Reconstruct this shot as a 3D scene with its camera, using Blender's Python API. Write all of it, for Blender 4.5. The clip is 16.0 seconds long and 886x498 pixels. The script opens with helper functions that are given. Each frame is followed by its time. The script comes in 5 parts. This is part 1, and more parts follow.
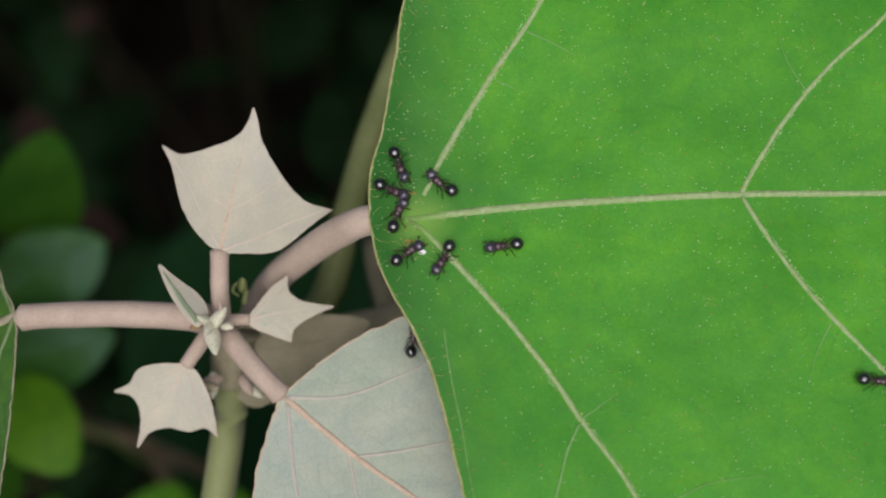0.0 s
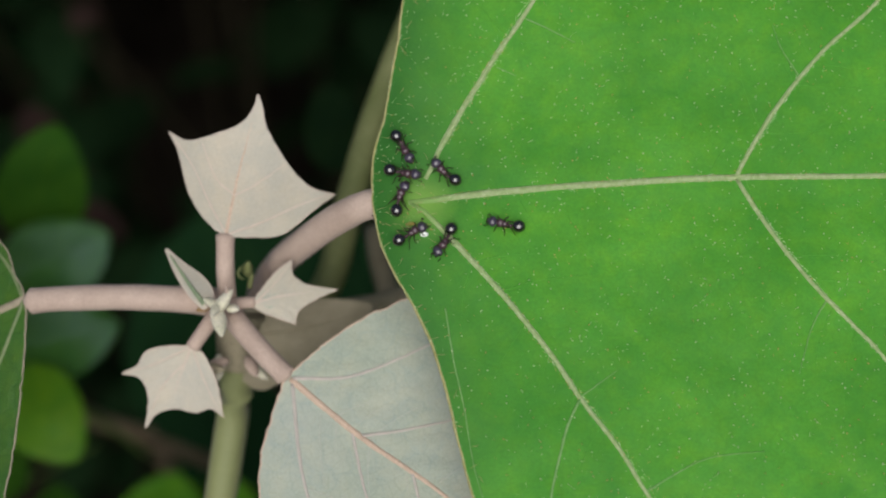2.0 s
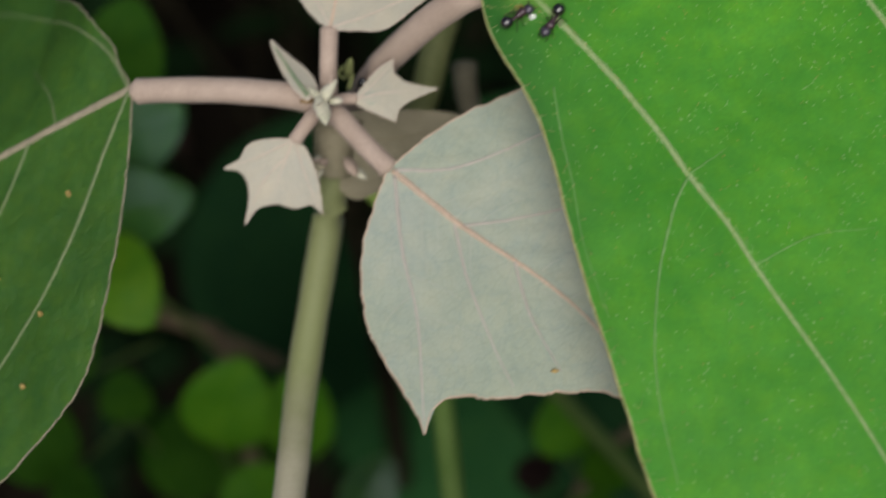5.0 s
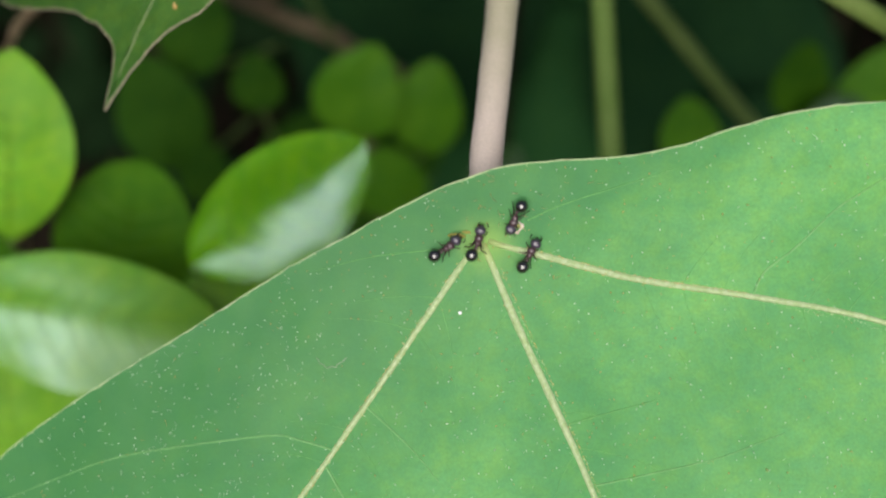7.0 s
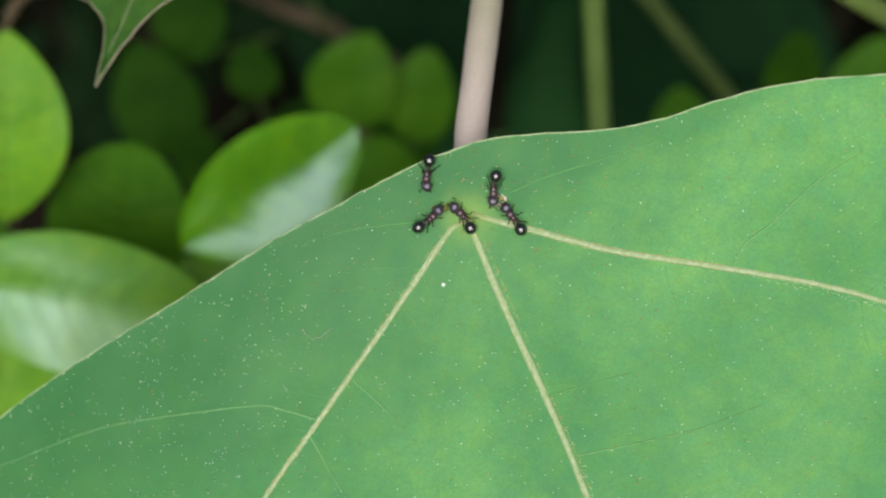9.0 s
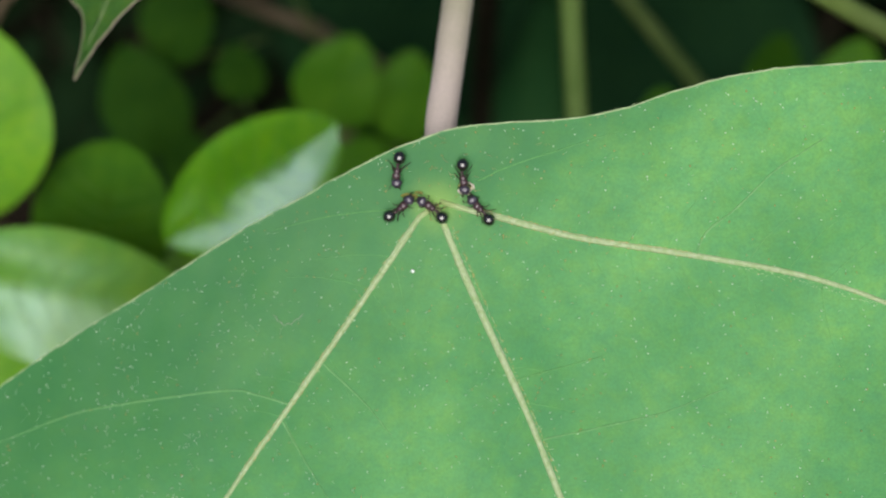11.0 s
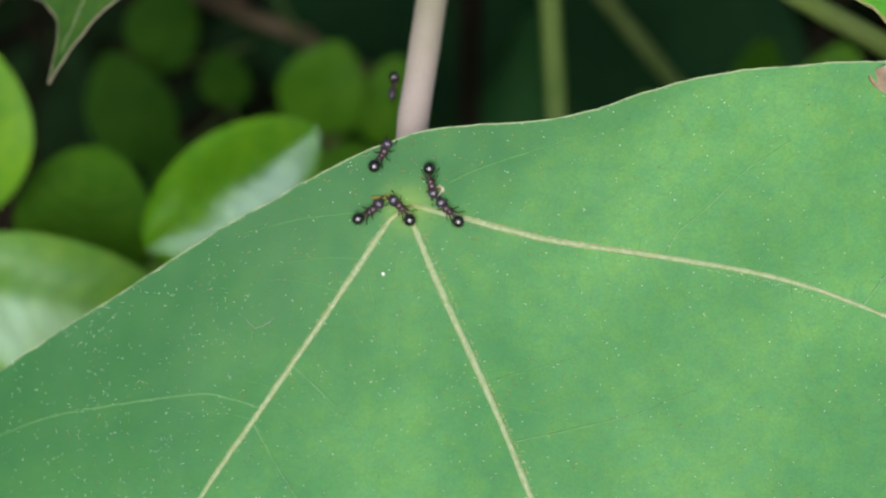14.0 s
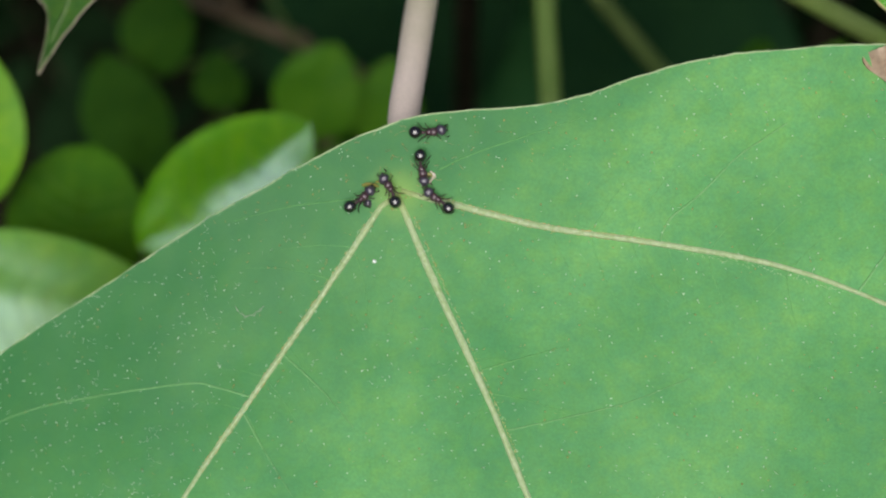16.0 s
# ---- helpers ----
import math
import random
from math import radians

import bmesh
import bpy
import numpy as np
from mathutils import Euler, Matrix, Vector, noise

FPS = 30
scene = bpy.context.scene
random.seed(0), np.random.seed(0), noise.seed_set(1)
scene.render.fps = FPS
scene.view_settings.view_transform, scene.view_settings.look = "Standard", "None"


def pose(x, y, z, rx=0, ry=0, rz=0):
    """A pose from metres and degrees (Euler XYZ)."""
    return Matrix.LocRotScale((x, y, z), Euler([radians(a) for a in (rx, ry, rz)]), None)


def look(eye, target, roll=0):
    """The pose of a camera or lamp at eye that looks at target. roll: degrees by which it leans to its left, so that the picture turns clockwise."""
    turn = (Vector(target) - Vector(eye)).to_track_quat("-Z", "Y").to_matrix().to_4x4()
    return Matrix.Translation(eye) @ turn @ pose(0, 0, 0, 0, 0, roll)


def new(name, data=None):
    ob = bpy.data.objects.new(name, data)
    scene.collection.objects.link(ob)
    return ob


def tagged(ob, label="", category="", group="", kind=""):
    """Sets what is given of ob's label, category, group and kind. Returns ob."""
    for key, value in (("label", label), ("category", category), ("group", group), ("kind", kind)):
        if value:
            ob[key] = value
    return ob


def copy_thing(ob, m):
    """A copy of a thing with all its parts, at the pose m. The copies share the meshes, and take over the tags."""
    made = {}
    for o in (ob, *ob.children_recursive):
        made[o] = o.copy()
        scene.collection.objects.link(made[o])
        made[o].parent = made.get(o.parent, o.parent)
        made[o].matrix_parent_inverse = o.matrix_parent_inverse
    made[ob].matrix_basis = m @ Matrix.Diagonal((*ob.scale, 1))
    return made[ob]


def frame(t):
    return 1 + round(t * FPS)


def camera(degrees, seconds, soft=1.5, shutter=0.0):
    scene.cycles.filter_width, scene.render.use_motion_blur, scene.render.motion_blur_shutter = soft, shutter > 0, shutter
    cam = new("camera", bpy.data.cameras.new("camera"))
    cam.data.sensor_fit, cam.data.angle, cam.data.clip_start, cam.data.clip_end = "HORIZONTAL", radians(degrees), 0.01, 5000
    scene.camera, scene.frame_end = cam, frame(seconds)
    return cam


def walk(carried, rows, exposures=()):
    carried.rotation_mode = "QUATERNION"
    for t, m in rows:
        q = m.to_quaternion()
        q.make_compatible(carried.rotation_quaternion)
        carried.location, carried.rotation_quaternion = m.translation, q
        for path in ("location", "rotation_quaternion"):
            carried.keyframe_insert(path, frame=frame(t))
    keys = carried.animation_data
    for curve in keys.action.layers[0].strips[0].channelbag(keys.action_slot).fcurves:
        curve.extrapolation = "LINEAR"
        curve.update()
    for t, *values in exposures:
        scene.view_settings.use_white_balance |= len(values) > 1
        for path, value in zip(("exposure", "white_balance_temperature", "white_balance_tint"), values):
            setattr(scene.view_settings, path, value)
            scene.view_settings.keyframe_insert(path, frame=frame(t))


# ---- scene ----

# Camera: a hand-held close-up, about 15 cm from the leaves.
cam = camera(38.9, 16.0, soft=2.1, shutter=0.5)
cam.data.dof.use_dof = True
cam.data.dof.focus_distance = 0.150
cam.data.dof.aperture_fstop = 11.5
PATH = [
    (0, (0.00119, -0.00892, 0.99258), (0.00044, 0.07572, 0.86874), 0.12),
    (0.5, (0.00172, -0.00886, 0.99424), (0.00087, 0.07418, 0.86932), 0.32),
    (1, (0.00139, -0.01016, 0.99394), (0.00080, 0.07302, 0.86912), 0.23),
    (1.5, (0.00271, -0.01233, 0.99374), (0.00193, 0.07245, 0.86999), 0.10),
    (2, (0.00076, -0.01261, 0.99390), (0.00028, 0.07218, 0.87016), 0.13),
    (2.5, (0.00054, -0.01236, 0.99512), (0.00006, 0.07221, 0.87124), 0.20),
    (3, (0.00292, -0.01111, 0.99699), (0.00091, 0.07226, 0.87231), -0.18),
    (3.2, (0.00217, -0.01252, 0.99639), (0.00089, 0.07261, 0.87290), -0.12),
    (5.3, (-0.01422, -0.03902, 0.97528), (-0.01877, 0.04574, 0.85161), -1.35),
    (5.5, (-0.01913, -0.04236, 0.97256), (-0.02444, 0.04115, 0.84806), -1.99),
    (5.7, (-0.02272, -0.04748, 0.96970), (-0.02971, 0.03488, 0.84453), -2.49),
    (5.9, (-0.02430, -0.05263, 0.96670), (-0.03207, 0.02932, 0.84130), -1.92),
    (6, (-0.02480, -0.05551, 0.96506), (-0.03209, 0.02491, 0.83865), -1.53),
    (6.2, (-0.03281, -0.06177, 0.96381), (-0.03596, 0.01580, 0.83546), 0.97),
    (6.3, (-0.03387, -0.06510, 0.96249), (-0.03721, 0.01111, 0.83334), 1.02),
    (6.5, (-0.03128, -0.07323, 0.95839), (-0.03753, 0.00278, 0.82922), 0.24),
    (7, (-0.03052, -0.07867, 0.95569), (-0.03671, -0.00415, 0.82565), 0.48),
    (7.5, (-0.03136, -0.08209, 0.95583), (-0.03626, -0.00857, 0.82518), 1.19),
    (8, (-0.02772, -0.08110, 0.95601), (-0.03505, -0.00742, 0.82556), -0.47),
    (8.2, (-0.02797, -0.08292, 0.95535), (-0.03420, -0.00799, 0.82556), 0.88),
    (10.3, (-0.02524, -0.08191, 0.95694), (-0.03246, -0.00739, 0.82696), -0.24),
    (10.5, (-0.02430, -0.08303, 0.95742), (-0.03159, -0.00700, 0.82832), -0.09),
    (11, (-0.02364, -0.08647, 0.95635), (-0.03030, -0.01031, 0.82729), 0.54),
    (11.5, (-0.02320, -0.08796, 0.95621), (-0.02984, -0.01052, 0.82791), 0.37),
    (12, (-0.02313, -0.08567, 0.95800), (-0.03011, -0.00985, 0.82876), -0.10),
    (12.5, (-0.02132, -0.08556, 0.95682), (-0.02884, -0.00843, 0.82839), -0.17),
    (13, (-0.02097, -0.08448, 0.95760), (-0.02796, -0.00848, 0.82847), 0.04),
    (13.5, (-0.01921, -0.08564, 0.95687), (-0.02663, -0.00843, 0.82848), -0.25),
    (14, (-0.01983, -0.08683, 0.95607), (-0.02666, -0.00979, 0.82754), 0.30),
    (14.5, (-0.01901, -0.08675, 0.95540), (-0.02581, -0.00903, 0.82729), 0.19),
    (15, (-0.01870, -0.08864, 0.95404), (-0.02589, -0.01066, 0.82611), 0.18),
    (15.5, (-0.02079, -0.08592, 0.95577), (-0.02685, -0.01014, 0.82647), 0.66),
    (16, (-0.01856, -0.08932, 0.95291), (-0.02556, -0.01041, 0.82554), 0.18),
]
EXPOSURES = [(0.0, -0.03, 6360, 10), (3.2, -0.03, 6360, 10), (5.5, -0.26, 6480, 8), (6.0, -0.44, 6480, 9), (6.3, 0.20, 6560, 9), (6.5, 0.42, 6650, 9), (7.0, 0.46, 6680, 9), (8.2, 0.34, 6620, 9),
             (10.3, 0.31, 6420, 10), (12.0, 0.29, 6400, 10), (13.0, 0.28, 6390, 11), (16.0, 0.22, 6400, 10)]
walk(cam, [(t, look(eye, target, roll)) for t, eye, target, roll in PATH], EXPOSURES)

# Plan space: millimetres across (x), away from the first eye (d) and up the picture (u).
BASE = pose(0, 0, 1.0, -60)


def W(x, d, u):
    return BASE @ Vector((x / 1000, d / 1000, u / 1000))


# ---- light: bright hazy sky, the brightest patch high behind the camera ----
SUN_EL, SUN_AZ = 50.0, 180.0
world = bpy.data.worlds.new("world")
scene.world = world
world.use_nodes = True
wn = world.node_tree.nodes
sky = wn.new("ShaderNodeTexSky")
sky.sky_type = "NISHITA"
sky.sun_disc = False
sky.sun_elevation = radians(SUN_EL)
sky.sun_rotation = radians(SUN_AZ)
sky.dust_density = 4.0
wn["Background"].inputs["Strength"].default_value = 0.055
world.node_tree.links.new(sky.outputs["Color"], wn["Background"].inputs["Color"])
sun_data = bpy.data.lights.new("sun", "SUN")
sun_data.energy = 2.75
sun_data.angle = radians(58)
sun_data.color = (1.0, 0.97, 0.92)
sun_ob = new("sun", sun_data)
el, az = radians(SUN_EL), radians(SUN_AZ)
sun_dir = Vector((math.sin(az) * math.cos(el), math.cos(az) * math.cos(el), math.sin(el)))
sun_ob.matrix_world = look(sun_dir * 3 + Vector((0, 0, 1)), (0, 0, 1))


# ---- materials ----
def nodes_of(name):
    m = bpy.data.materials.new(name)
    m.use_nodes = True
    nt = m.node_tree
    return m, nt, nt.nodes["Principled BSDF"], nt.nodes.new("ShaderNodeTexCoord")


def noise_node(nt, tc, scale, detail=3.0, rough=0.55, out="Object"):
    n = nt.nodes.new("ShaderNodeTexNoise")
    n.inputs["Scale"].default_value = scale
    n.inputs["Detail"].default_value = detail
    n.inputs["Roughness"].default_value = rough
    nt.links.new(tc.outputs[out], n.inputs["Vector"])
    return n


def ramp(nt, source, stops):
    r = nt.nodes.new("ShaderNodeValToRGB")
    while len(r.color_ramp.elements) < len(stops):
        r.color_ramp.elements.new(0.5)
    for e, (p, c) in zip(r.color_ramp.elements, stops):
        e.position, e.color = p, (*c, 1)
    nt.links.new(source, r.inputs["Fac"])
    return r


def mixed(nt, fac, a, b, blend="MIX"):
    m = nt.nodes.new("ShaderNodeMix")
    m.data_type, m.blend_type = "RGBA", blend
    for sock, v in ((m.inputs[0], fac), (m.inputs[6], a), (m.inputs[7], b)):
        if isinstance(v, (int, float)):
            sock.default_value = v
        elif isinstance(v, tuple):
            sock.default_value = (*v, 1)
        else:
            nt.links.new(v, sock)
    return m.outputs[2]


def bumped(nt, bsdf, heights, strength=0.4, distance=0.0002):
    last = None
    for h in heights:
        b = nt.nodes.new("ShaderNodeBump")
        b.inputs["Strength"].default_value = strength
        b.inputs["Distance"].default_value = distance
        nt.links.new(h, b.inputs["Height"])
        if last:
            nt.links.new(last, b.inputs["Normal"])
        last = b.outputs["Normal"]
    nt.links.new(last, bsdf.inputs["Normal"])


def plain_mat(name, dark, light, rough=0.6, spec=0.35, big=120.0, fine=1500.0, sheen=0.0, bump=0.3, metal_scale=0.0002, grain=0.16, heart=None):
    """A mottled surface: two tones at a coarse scale, grain and relief at a fine one."""
    m, nt, bsdf, tc = nodes_of(name)
    a, b = noise_node(nt, tc, big), noise_node(nt, tc, fine, 2)
    col = ramp(nt, a.outputs["Fac"], [(0.32, dark), (0.68, light)]).outputs["Color"]
    g = ramp(nt, b.outputs["Fac"], [(0.3, (1 - grain,) * 3), (0.7, (1 + grain * 0.7,) * 3)]).outputs["Color"]
    col = mixed(nt, 1.0, col, g, "MULTIPLY")
    if heart:
        ln = nt.nodes.new("ShaderNodeVectorMath")
        ln.operation = "LENGTH"
        nt.links.new(tc.outputs["Object"], ln.inputs[0])
        mr = nt.nodes.new("ShaderNodeMapRange")
        mr.interpolation_type = "SMOOTHSTEP"
        mr.inputs["From Min"].default_value, mr.inputs["From Max"].default_value = 0.0006, 0.0046
        mr.inputs["To Min"].default_value, mr.inputs["To Max"].default_value = 0.92, 0.0
        nt.links.new(ln.outputs["Value"], mr.inputs["Value"])
        col = mixed(nt, mr.outputs[0], col, heart)
    nt.links.new(col, bsdf.inputs["Base Color"])
    bsdf.inputs["Roughness"].default_value = rough
    bsdf.inputs["Specular IOR Level"].default_value = spec
    bsdf.inputs["Sheen Weight"].default_value = sheen
    bumped(nt, bsdf, [b.outputs["Fac"]], bump, metal_scale)
    return m


def leaf_mat(name, dark, light, heart=None, reach=0.006, rough=0.5, spec=0.3, sheen=0.05, cells=420.0, bump=0.35, lobe_shade=None, net=0.8, mottle=0.9, grain=0.12):
    """Leaf skin: soft blotches, painted shade towards the base lobe, a fine net of veinlets, puckered relief and a
    yellower heart where the veins meet.
    """
    m, nt, bsdf, tc = nodes_of(name)
    a = noise_node(nt, tc, 55.0, 3)
    mid = noise_node(nt, tc, 240.0, 3)
    fine = noise_node(nt, tc, 3200.0, 2)
    vor = nt.nodes.new("ShaderNodeTexVoronoi")
    vor.feature = "DISTANCE_TO_EDGE"
    vor.inputs["Scale"].default_value = cells
    nt.links.new(tc.outputs["Object"], vor.inputs["Vector"])
    col = ramp(nt, a.outputs["Fac"], [(0.3, dark), (0.7, light)]).outputs["Color"]
    m2 = ramp(nt, mid.outputs["Fac"], [(0.35, (0.94, 0.96, 0.97)), (0.65, (1.05, 1.03, 1.0))]).outputs["Color"]
    col = mixed(nt, 1.0, col, m2, "MULTIPLY")
    webs = ramp(nt, vor.outputs["Distance"], [(0.0, (0.86, 0.89, 0.87)), (0.08, (1, 1, 1))]).outputs["Color"]
    col = mixed(nt, net, col, webs, "MULTIPLY")
    bend = nt.nodes.new("ShaderNodeMix")  # the coarser net of third-order veins, bent at random
    bend.data_type, bend.blend_type = "RGBA", "LINEAR_LIGHT"
    bend.inputs[0].default_value = 0.003
    nt.links.new(tc.outputs["Object"], bend.inputs[6])
    nt.links.new(mid.outputs["Color"], bend.inputs[7])
    wide = nt.nodes.new("ShaderNodeTexVoronoi")
    wide.feature = "DISTANCE_TO_EDGE"
    wide.inputs["Scale"].default_value = cells * 0.36
    nt.links.new(bend.outputs[2], wide.inputs["Vector"])
    webs2 = ramp(nt, wide.outputs["Distance"], [(0.0, (0.84, 0.90, 0.96)), (0.07, (1, 1, 1))]).outputs["Color"]
    col = mixed(nt, net, col, webs2, "MULTIPLY")
    fleck = noise_node(nt, tc, 420.0, 4, 0.65)
    f3 = ramp(nt, fleck.outputs["Fac"], [(0.36, (0.86, 0.95, 1.08)), (0.5, (1, 1, 1)), (0.66, (1.20, 1.05, 0.86))]).outputs["Color"]
    col = mixed(nt, mottle, col, f3, "MULTIPLY")
    f2 = ramp(nt, fine.outputs["Fac"], [(0.3, (1 - grain,) * 3), (0.7, (1 + 0.83 * grain,) * 3)]).outputs["Color"]
    col = mixed(nt, 1.0, col, f2, "MULTIPLY")
    # Shade on the base lobe's side, mixed into the base colour.
    if lobe_shade:
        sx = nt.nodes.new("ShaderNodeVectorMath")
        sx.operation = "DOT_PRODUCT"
        sx.inputs[1].default_value = lobe_shade[3]
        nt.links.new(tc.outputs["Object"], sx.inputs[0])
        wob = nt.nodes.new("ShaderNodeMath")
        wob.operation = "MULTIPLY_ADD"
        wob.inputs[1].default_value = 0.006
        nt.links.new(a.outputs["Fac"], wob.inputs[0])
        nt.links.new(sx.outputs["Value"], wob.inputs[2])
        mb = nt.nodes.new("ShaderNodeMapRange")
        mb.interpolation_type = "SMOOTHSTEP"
        mb.inputs["From Min"].default_value, mb.inputs["From Max"].default_value = lobe_shade[0], lobe_shade[1]
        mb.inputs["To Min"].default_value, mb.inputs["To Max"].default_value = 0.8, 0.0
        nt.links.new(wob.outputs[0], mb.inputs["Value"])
        col = mixed(nt, mb.outputs[0], col, mixed(nt, 1.0, lobe_shade[2], m2, "MULTIPLY"))
    if heart:
        ln = nt.nodes.new("ShaderNodeVectorMath")
        ln.operation = "LENGTH"
        nt.links.new(tc.outputs["Object"], ln.inputs[0])
        ad = nt.nodes.new("ShaderNodeMath")
        ad.operation = "MULTIPLY_ADD"
        ad.inputs[1].default_value = reach * 0.8
        nt.links.new(mid.outputs["Fac"], ad.inputs[0])
        nt.links.new(ln.outputs["Value"], ad.inputs[2])
        mr = nt.nodes.new("ShaderNodeMapRange")
        mr.interpolation_type = "SMOOTHSTEP"
        mr.inputs["From Min"].default_value = reach * 0.4
        mr.inputs["From Max"].default_value = reach * 1.6
        mr.inputs["To Min"].default_value = 0.75
        mr.inputs["To Max"].default_value = 0.0
        nt.links.new(ad.outputs[0], mr.inputs["Value"])
        col = mixed(nt, mr.outputs[0], col, heart)
    nt.links.new(col, bsdf.inputs["Base Color"])
    bsdf.inputs["Roughness"].default_value = rough
    bsdf.inputs["Specular IOR Level"].default_value = spec
    bsdf.inputs["Sheen Weight"].default_value = sheen
    bumped(nt, bsdf, [mid.outputs["Fac"], vor.outputs["Distance"], fine.outputs["Fac"]], bump, 0.0003)
    return m


def gradient_mat(name, low, high, rough=0.65):
    """A stalk that passes from one colour to another along its length, with fine down on it."""
    m, nt, bsdf, tc = nodes_of(name)
    sep = nt.nodes.new("ShaderNodeSeparateXYZ")
    nt.links.new(tc.outputs["Generated"], sep.inputs[0])
    fine, big = noise_node(nt, tc, 2600.0, 3), noise_node(nt, tc, 200.0)
    ad = nt.nodes.new("ShaderNodeMath")
    ad.operation = "MULTIPLY_ADD"
    ad.inputs[1].default_value = 0.2
    nt.links.new(big.outputs["Fac"], ad.inputs[0])
    nt.links.new(sep.outputs["Y"], ad.inputs[2])
    col = ramp(nt, ad.outputs[0], [(0.24, low), (0.72, high)]).outputs["Color"]
    g = ramp(nt, fine.outputs["Fac"], [(0.3, (0.92, 0.92, 0.92)), (0.7, (1.06, 1.06, 1.06))]).outputs["Color"]
    nt.links.new(mixed(nt, 1.0, col, g, "MULTIPLY"), bsdf.inputs["Base Color"])
    bsdf.inputs["Roughness"].default_value = rough
    bsdf.inputs["Sheen Weight"].default_value = 0.15
    bumped(nt, bsdf, [fine.outputs["Fac"]], 0.4, 0.0002)
    return m


M_LEAF1 = leaf_mat("leaf_bright", (0.050, 0.224, 0.018), (0.087, 0.313, 0.027), heart=(0.19, 0.36, 0.06), reach=0.0044, spec=0.15, sheen=0.0, bump=0.10, net=0.45, lobe_shade=(-0.003, 0.016, (0.024, 0.105, 0.023), (1, 0, 0)))
M_LEAF2 = leaf_mat("leaf_cool", (0.049, 0.226, 0.060), (0.106, 0.322, 0.090), heart=(0.26, 0.42, 0.08), reach=0.0043, rough=0.46, spec=0.19, sheen=0.0, bump=0.10, net=0.45, lobe_shade=(-0.012, 0.026, (0.034, 0.146, 0.046), (0.72, -0.60, -0.35)))
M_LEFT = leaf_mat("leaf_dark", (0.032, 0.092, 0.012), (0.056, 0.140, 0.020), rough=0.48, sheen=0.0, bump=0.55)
# Stem colour sunk near black; the shade is in the colour.
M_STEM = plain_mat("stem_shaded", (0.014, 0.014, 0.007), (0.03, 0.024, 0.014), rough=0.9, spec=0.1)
M_PALE = leaf_mat("leaf_pale", (0.335, 0.378, 0.30), (0.395, 0.425, 0.365), rough=0.8, spec=0.15, sheen=0.1, cells=600.0, bump=0.3, net=0.5, mottle=0.14, grain=0.06)
M_BUD = leaf_mat("leaf_bud", (0.415, 0.385, 0.315), (0.50, 0.47, 0.40), rough=0.85, spec=0.1, sheen=0.1, cells=700.0, bump=0.25, net=0.15, mottle=0.12, grain=0.05)
M_VEIN = plain_mat("vein_cream", (0.25, 0.36, 0.13), (0.38, 0.46, 0.24), big=1600, fine=6000, bump=0.8, heart=(0.20, 0.36, 0.09))
M_VEIN_LIGHT = plain_mat("vein_light", (0.29, 0.41, 0.18), (0.44, 0.53, 0.31), big=1600, fine=6000, bump=0.8, heart=(0.33, 0.44, 0.13))
M_VEIN_FINE = plain_mat("vein_fine", (0.14, 0.32, 0.085), (0.21, 0.37, 0.13), big=900, fine=5000)
M_VEIN_WHITISH = plain_mat("vein_whitish", (0.14, 0.36, 0.12), (0.20, 0.41, 0.165), big=900, fine=5000)
M_VEIN_FAINT = plain_mat("vein_faint", (0.105, 0.33, 0.09), (0.145, 0.37, 0.12), big=900, fine=5000)
M_VEIN_DIM = plain_mat("vein_dim", (0.062, 0.29, 0.022), (0.090, 0.33, 0.032), big=900, fine=5000)
M_VEIN_PINK = plain_mat("vein_pink", (0.47, 0.355, 0.27), (0.57, 0.43, 0.33), big=900, fine=5000)
M_VEIN_LILAC = plain_mat("vein_lilac", (0.42, 0.385, 0.345), (0.48, 0.43, 0.39), big=900, fine=5000, grain=0.05)
M_VEIN_BUD = plain_mat("vein_bud", (0.50, 0.42, 0.35), (0.56, 0.47, 0.40), big=900, fine=5000, grain=0.05)
M_EDGE_DARK = plain_mat("margin_dull", (0.26, 0.23, 0.16), (0.35, 0.30, 0.22), big=900, fine=5000)
M_VEIN_PALE = plain_mat("vein_pale", (0.41, 0.415, 0.36), (0.47, 0.465, 0.41), big=900, fine=5000)
M_VEIN_LEFT = plain_mat("vein_tan", (0.13, 0.19, 0.08), (0.19, 0.23, 0.11), big=900, fine=5000)
M_MARGIN_PALE = plain_mat("margin_pale", (0.28, 0.41, 0.19), (0.42, 0.50, 0.29), big=900, fine=5000, bump=0.5)
M_MARGIN = plain_mat("margin_tan", (0.27, 0.27, 0.09), (0.42, 0.38, 0.17), big=900, fine=5000, bump=0.6)
M_DOT = plain_mat("gland_cream", (0.42, 0.58, 0.28), (0.58, 0.70, 0.43), big=900, fine=5000)
M_DOT_PALE = plain_mat("gland_pale", (0.60, 0.78, 0.60), (0.80, 0.88, 0.76), big=900, fine=5000)
M_DOT_BROWN = plain_mat("gland_rust", (0.42, 0.27, 0.08), (0.56, 0.40, 0.16), big=900, fine=5000)
M_HAIR = plain_mat("leaf_hair", (0.42, 0.33, 0.14), (0.56, 0.47, 0.26), big=900, fine=5000)
M_PINK = plain_mat("petiole_pink", (0.40, 0.305, 0.25), (0.50, 0.39, 0.325), rough=0.75, big=220, fine=2600, sheen=0.1, grain=0.07)
M_PET2 = gradient_mat("petiole_fading", (0.58, 0.49, 0.435), (0.215, 0.24, 0.10))
M_PET_GREEN = plain_mat("petiole_green", (0.17, 0.20, 0.07), (0.24, 0.26, 0.11), rough=0.7, big=150, fine=2000)
